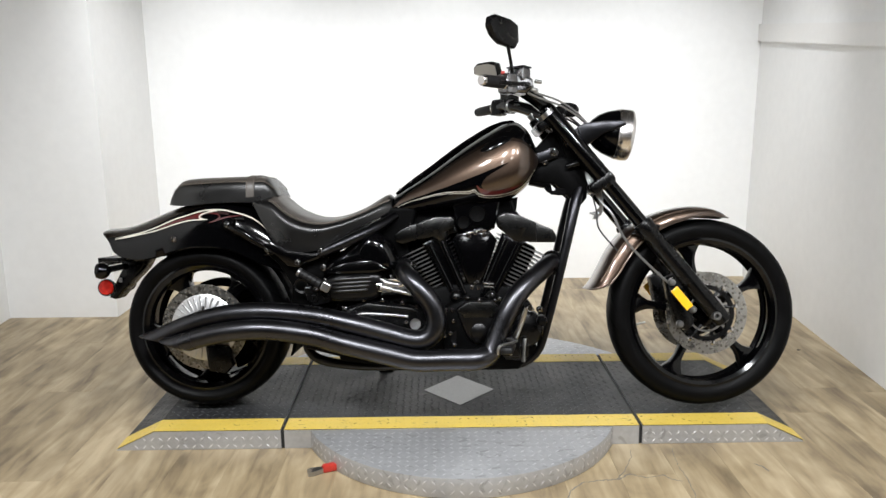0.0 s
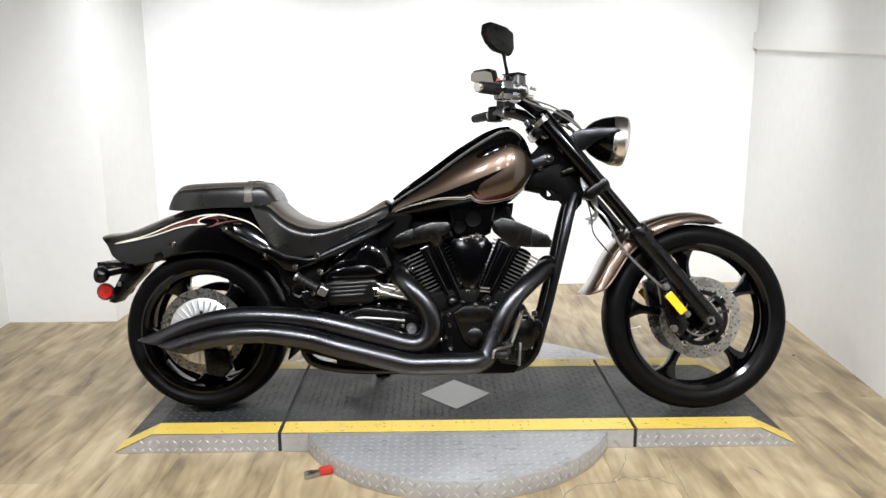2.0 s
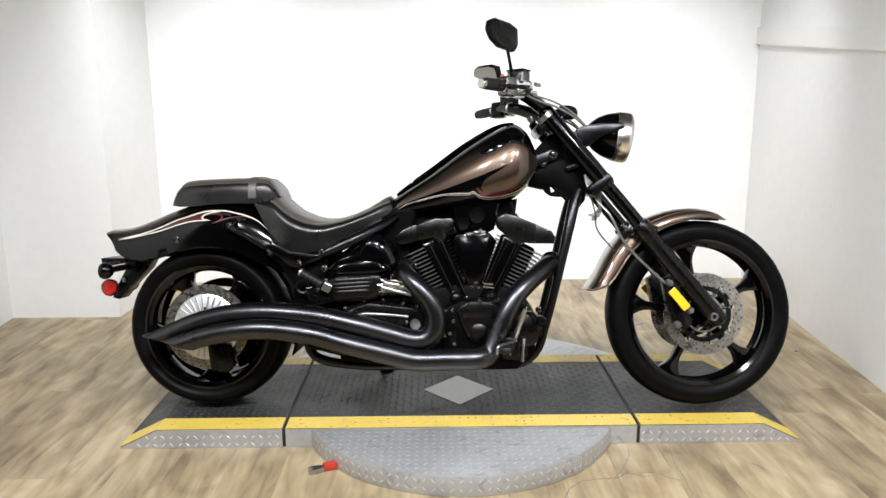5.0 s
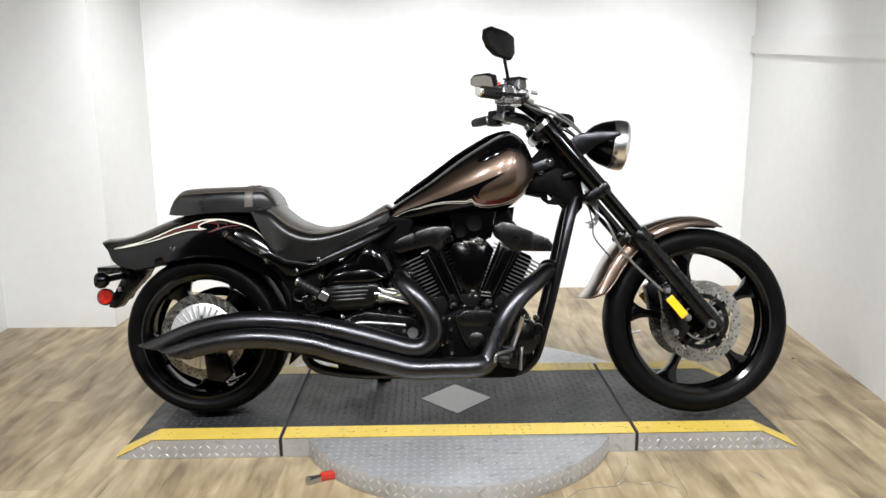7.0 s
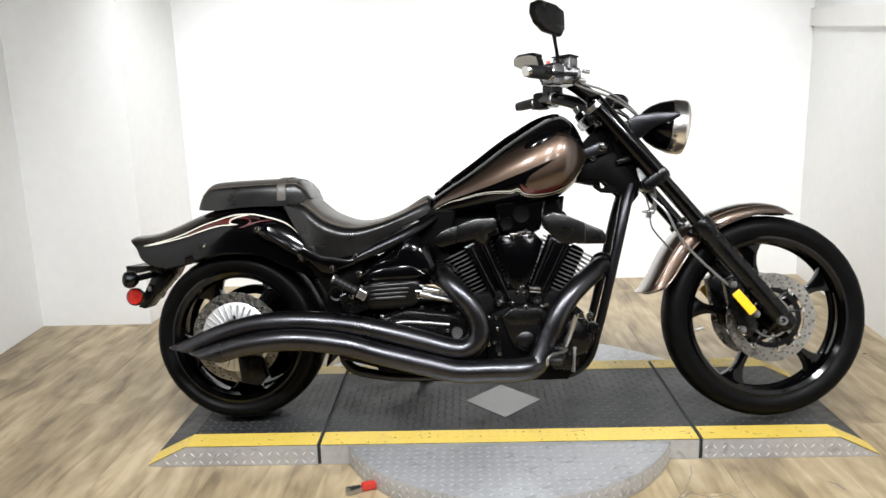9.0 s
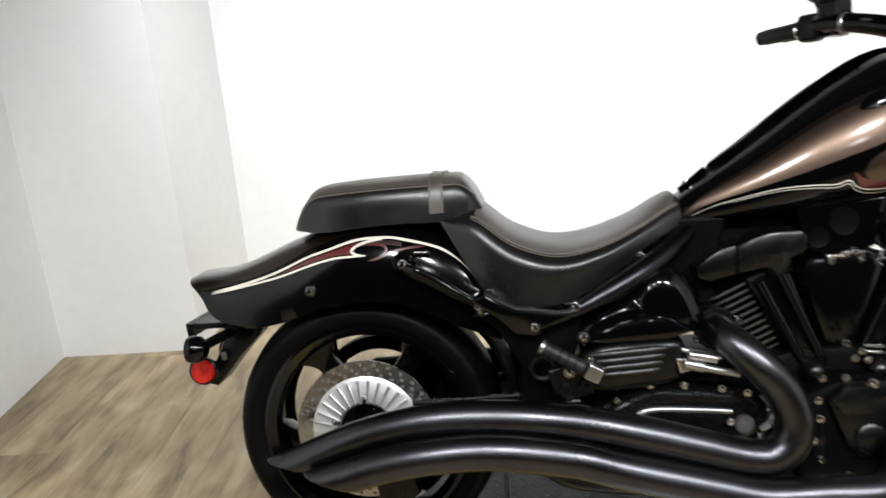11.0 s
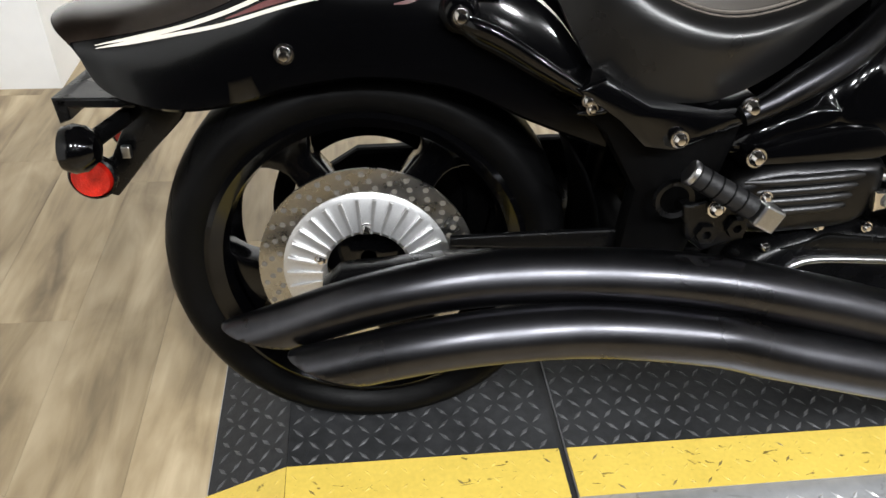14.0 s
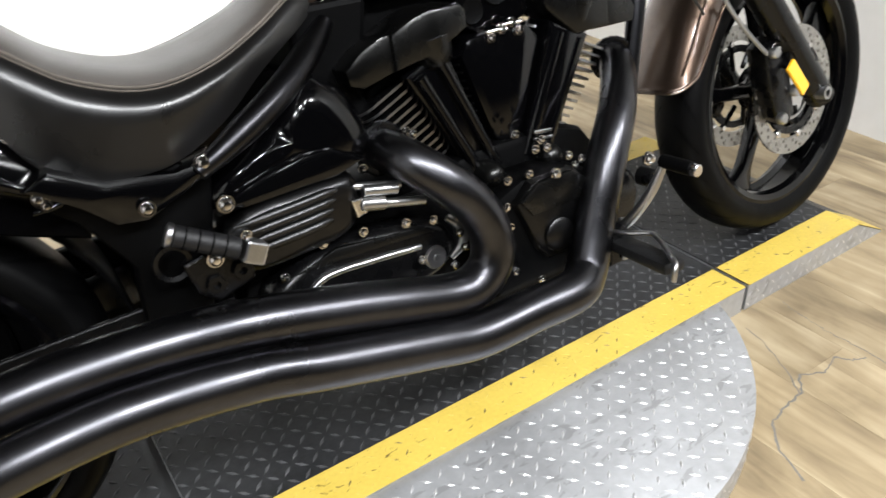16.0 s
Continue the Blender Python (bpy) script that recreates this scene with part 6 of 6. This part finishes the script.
# brake hoses at the front
bar("brake_hose", [(0.470, -0.06, 0.790), (0.480, -0.085, 0.740), (0.520, -0.115, 0.690), (0.560, -0.118, 0.610), (0.600, -0.112, 0.560), (0.660, -0.110, 0.500), (0.715, -0.112, 0.450)], 0.0045, M_WIRE, "grey braided brake hose", 40, 8)
bar("brake_cable", [(0.450, -0.05, 0.800), (0.475, -0.075, 0.700), (0.480, -0.09, 0.640), (0.520, -0.10, 0.585), (0.545, -0.095, 0.560)], 0.0028, M_CABLE, "thin black cable", 40, 8)
for k in range(3):
    bar("wiring", [(0.440, -0.055, 0.835), (0.450 + 0.01 * k, -0.075, 0.790), (0.478 + 0.006 * k, -0.085, 0.755), (0.490, -0.075, 0.715 - 0.015 * k), (0.475 - 0.01 * k, -0.06, 0.690)], 0.0035, M_WIRE, "", 24, 8)
obj("connector", prism(bmesh.new(), [(0.468, 0.690), (0.490, 0.695), (0.482, 0.668), (0.466, 0.668)], -0.075, -0.050, "y", None, 0.003), M_STEEL, 0, bike)


# ---- headlamp ----
HL = Matrix.Translation((0.578, 0, 0.966)) @ Matrix.Rotation(radians(8), 4, "Y") @ Matrix.Rotation(radians(-90), 4, "Z")
lamp = obj("headlamp", lathe(bmesh.new(), [(0, -0.132), (0.018, -0.128), (0.040, -0.114), (0.060, -0.092), (0.076, -0.062), (0.085, -0.030), (0.087, -0.010), (0.087, 0.0)], HL, 44), M_GLOSS, 50, bike, "gloss black bullet headlamp with a chrome ring")
M_RING = mat("bright_lamp_ring", (0.80, 0.77, 0.75), 0.26, metal=1.0, var=0.05, var_scale=40)
obj("chrome_ring", lathe(bmesh.new(), [(0.086, -0.026), (0.0895, -0.023), (0.091, 0.0), (0.091, 0.016), (0.088, 0.026), (0.080, 0.030), (0.076, 0.024)], HL, 44), M_RING, 50, lamp, "chrome headlamp ring")
obj("lens", lathe(bmesh.new(), [(0, 0.034), (0.04, 0.032), (0.07, 0.027), (0.077, 0.022)], HL, 40), M_LENS, 50, lamp, "clear headlamp lens")
for s in (-1, 1):
    obj("lamp_bracket", prism(bmesh.new(), [(0.405, 0.985), (0.430, 1.000), (0.500, 1.008), (0.570, 1.006), (0.575, 0.992), (0.500, 0.965), (0.445, 0.925), (0.420, 0.940)], min(s * 0.080, s * 0.096), max(s * 0.080, s * 0.096), "y", None, 0.006), M_FRAME, 30, lamp, "grey lamp bracket")
    bolt(bike, 0.555, -0.098, 0.930, 0.005) if s < 0 else None

# ---- handlebar and controls ----
riser = obj("bar_riser", prism(bmesh.new(), [(0.300, 1.000), (0.330, 1.045), (0.372, 1.040), (0.362, 0.985), (0.330, 0.965)], -0.070, 0.070, "y", None, 0.010), M_SATIN, 30, bike, "black handlebar riser")
obj("riser_plate", prism(bmesh.new(), [(0.292, 0.985), (0.300, 1.010), (0.330, 1.015), (0.340, 0.985), (0.320, 0.970)], -0.095, -0.072, "y", None, 0.005), M_SATIN, 0, bike)
HB = [(0.335, 0.0, 1.035), (0.325, 0.055, 1.040), (0.290, 0.105, 1.058), (0.240, 0.165, 1.085), (0.200, 0.215, 1.100), (0.172, 0.265, 1.106), (0.135, 0.330, 1.104), (0.070, 0.410, 1.100)]
handlebar = obj("handlebar", tube(bmesh.new(), [(x, -y, z) for x, y, z in reversed(HB)] + HB[1:], [0.014, 0.017, 0.022, 0.024, 0.024, 0.024, 0.022, 0.017, 0.014], 18, 80), M_GLOSS, 40, bike, "wide gloss black handlebar")
obj("bar_clamp", rod(bmesh.new(), (0.335, -0.09, 1.036), (0.335, 0.09, 1.036), 0.021, 20), M_MATT, 40, handlebar)
for s in (-1, 1):
    a, b = Vector((0.137, s * 0.328, 1.104)), Vector((0.078, s * 0.400, 1.100))
    d = (b - a).normalized()
    grip = obj("grip", tube(bmesh.new(), [a, a + d * 0.004, b - d * 0.004, b], [0.016, 0.0195, 0.0185, 0.016], 18), M_GRIP, 40, bike, "black rubber handlebar grip")
    obj("bar_end", rod(bmesh.new(), b, b + d * 0.014, 0.0165, 18, 0.004), M_CHROME if s < 0 else M_GRIP, 40, grip)
    obj("grip_ring", rod(bmesh.new(), a - d * 0.004, a + d * 0.003, 0.0225, 20), M_CHROME, 40, grip)
    obj("switch_housing", box(bmesh.new(), -0.024, 0.024, -0.026, 0.026, -0.032, 0.032, 0.010, Matrix.Translation((0.156, s * 0.302, 1.104)) @ Matrix.Rotation(s * radians(50), 4, "Z")), M_CONTROL if s < 0 else M_SATIN, 30, bike, "silver switch housing" if s < 0 else "black switch housing")
    obj("switch_button", box(bmesh.new(), 0.136 , 0.146, s * 0.312 - 0.008, s * 0.312 + 0.008, 1.105, 1.122, 0.002, Matrix.Translation((0, 0, 0))), M_STEEL, 0, bike)
    res = obj("reservoir", box(bmesh.new(), -0.028, 0.034, -0.024, 0.024, -0.008, 0.034, 0.006, Matrix.Translation((0.192, s * 0.262, 1.124)) @ Matrix.Rotation(s * radians(35), 4, "Z")), M_CONTROL if s < 0 else M_SATIN, 0, bike, "silver fluid reservoir" if s < 0 else "black fluid reservoir")
    obj("reservoir_cap", box(bmesh.new(), -0.030, 0.036, -0.026, 0.026, 0.034, 0.039, 0.002, Matrix.Translation((0.192, s * 0.262, 1.124)) @ Matrix.Rotation(s * radians(35), 4, "Z")), M_FRAME, 0, res)
    obj("sight_glass", lathe(bmesh.new(), [(0, -0.002), (0.008, -0.002), (0.009, 0.002)], Matrix.Translation((0.168, s * 0.280, 1.140)), 16), M_STEEL, 40, res)
    obj("lever_perch", prism(bmesh.new(), [(0.176, 1.078), (0.168, 1.128), (0.200, 1.136), (0.236, 1.122), (0.240, 1.096), (0.214, 1.076)], min(s * 0.235, s * 0.292), max(s * 0.235, s * 0.292), "y", None, 0.008), M_CONTROL if s < 0 else M_SATIN, 0, res)
    lever = bar("lever", [(0.212, s * 0.275, 1.106), (0.222, s * 0.300, 1.102), (0.190, s * 0.350, 1.096), (0.128, s * 0.412, 1.092)], [0.008, 0.007, 0.006, 0.007], M_SATIN, "black hand lever", 20, 10)
    # mirror on its stem
    obj("mirror_stem", tube(bmesh.new(), [(0.172, s * 0.285, 1.125), (0.168, s * 0.300, 1.160), (0.158, s * 0.352, 1.190), (0.152, s * 0.362, 1.222)], [0.007, 0.006, 0.0055, 0.006], 10, 20), M_SATIN, 40, bike, "black mirror stem")
    # the glass looks back and inwards at the rider
    mm = Matrix.Translation((0.134 if s < 0 else 0.112, s * 0.368, 1.258))
    turn = Matrix.Rotation(s * radians(42), 4, "Z") @ Matrix.Rotation(radians(-90), 4, "Z") @ Matrix.Rotation(radians(4 if s < 0 else 22), 4, "X") @ Matrix.Scale(-s, 4, (1, 0, 0))
    out = [(0.092, 0.004), (0.078, 0.030), (0.050, 0.040), (-0.040, 0.036), (-0.086, 0.022), (-0.084, -0.030), (-0.062, -0.052), (-0.038, -0.050)]
    if s < 0:
        out = out[1:] + [(0.022, -0.046), (0.066, -0.024), (0.086, 0.004)]
    shell = bmesh.new()
    prism(shell, [(x * 0.80, z) for x, z in out], -0.012, 0.016, "y", None, 0.0085)
    bmesh.ops.transform(shell, verts=shell.verts[:], matrix=mm @ turn)
    mirror = obj("mirror", shell, M_SATIN, 40, bike, "black angular rear-view mirror")
    glass = prism(bmesh.new(), [(x * 0.72, z * 0.88) for x, z in out], -0.0135, -0.0118, "y")
    bmesh.ops.transform(glass, verts=glass.verts[:], matrix=mm @ turn)
    obj("mirror_glass", glass, M_MIRROR, 0, mirror, "mirror glass")
# cables from the bar to the frame
for k, (y0, lift) in enumerate(((-0.20, 0.012), (-0.15, 0.004), (-0.22, -0.004), (0.16, 0.010), (0.2, 0.0))):
    bar("cable", [(0.205, y0, 1.098), (0.262, y0 * 0.9, 1.078 + lift), (0.345, y0 * 0.6, 1.058 + lift), (0.414, y0 * 0.4, 1.022 + lift * 0.6), (0.448, y0 * 0.35, 0.985), (0.435, y0 * 0.3, 0.90)], 0.0036, M_WIRE if k in (0, 1, 2) else M_CABLE, "grey control cable", 40, 8)
for y, x, z in ((-0.215, 0.200, 1.100), (-0.235, 0.192, 1.102), (0.215, 0.200, 1.100)):
    obj("bar_collar", rod(bmesh.new(), (x, y, z), (x - 0.006, y + math.copysign(0.008, y), z), 0.0245, 20), M_STEEL, 40, handlebar)
for x, y, z in ((0.245, -0.262, 1.118), (0.232, -0.280, 1.090), (0.300, -0.10, 1.062), (0.322, -0.06, 1.050)):
    obj("adjuster", rod(bmesh.new(), (x, y, z), (x + 0.022, y + 0.006, z - 0.004), 0.0065, 10), M_STEEL, 40, bike)
obj("gauge", lathe(bmesh.new(), [(0, -0.014), (0.034, -0.012), (0.040, -0.004), (0.040, 0.012), (0.030, 0.020), (0, 0.020)], Matrix.Translation((0.385, 0, 1.058)) @ Matrix.Rotation(radians(-60), 4, "X"), 28), M_SATIN, 40, bike, "black round gauge behind the headlamp")
obj("kill_switch", box(bmesh.new(), 0.134, 0.146, -0.322, -0.308, 1.132, 1.142, 0.002, Matrix.Translation((0, 0, 0))), M_CLIPRED, 0, bike, "small red switch")

# the front wheel is turned a little to the far side; covers and foot controls stand square to the turntable
STEERED = ("front_wheel", "front_fender", "front_caliper", "fork_reflector", "fender_mount", "fork_leg", "hose_bolt")
STEER = Matrix.Translation(FW) @ Matrix.Rotation(radians(-5), 4, AX) @ Matrix.Translation(-Vector(FW))
SQUARE = ("gear_cover", "clutch_cover", "side_panel", "linkage_rod", "linkage_arm", "linkage_eye", "brake_pedal", "rider_peg", "peg_mount", "peg_block", "peg_pin", "pedal_strut", "timing_cover", "peg_bracket", "passenger_peg")
for ob in list(bike.children):
    if ob.name.split(".")[0] in SQUARE:
        ob.matrix_basis = TURN.inverted() @ ob.matrix_basis
    elif ob.name.split(".")[0] in STEERED:
        ob.matrix_basis = STEER @ ob.matrix_basis


# ---- loose red clamp lying by the turntable ----
clamp = tagged(new("battery_clamp"), "small red clamp with steel jaws lying on the floor", "clamp")
clamp.location = (-0.455, -0.440, 0.0)
clamp.rotation_euler = (0, 0, radians(22))
obj("handle", box(bmesh.new(), 0.0, 0.060, -0.012, 0.012, 0.0005, 0.026, 0.007, Matrix.Translation((0, 0, 0))), M_CLIPRED, 30, clamp, "red plastic handle")
obj("jaw", prism(bmesh.new(), [(-0.048, -0.012), (-0.030, -0.016), (0.004, -0.008), (0.004, 0.008), (-0.032, 0.014), (-0.046, 0.010), (-0.030, 0.002), (-0.030, -0.004)], 0.001, 0.018, "z", None, 0.002), M_STEEL, 0, clamp, "dull steel jaws")
obj("cable_stub", tube(bmesh.new(), [(0.055, -0.012, 0.004), (0.078, -0.040, 0.004), (0.110, -0.075, 0.004), (0.135, -0.085, 0.004)], 0.004, 8, 16), M_STEEL, 40, clamp)


# ---- floor boards ----
planks()
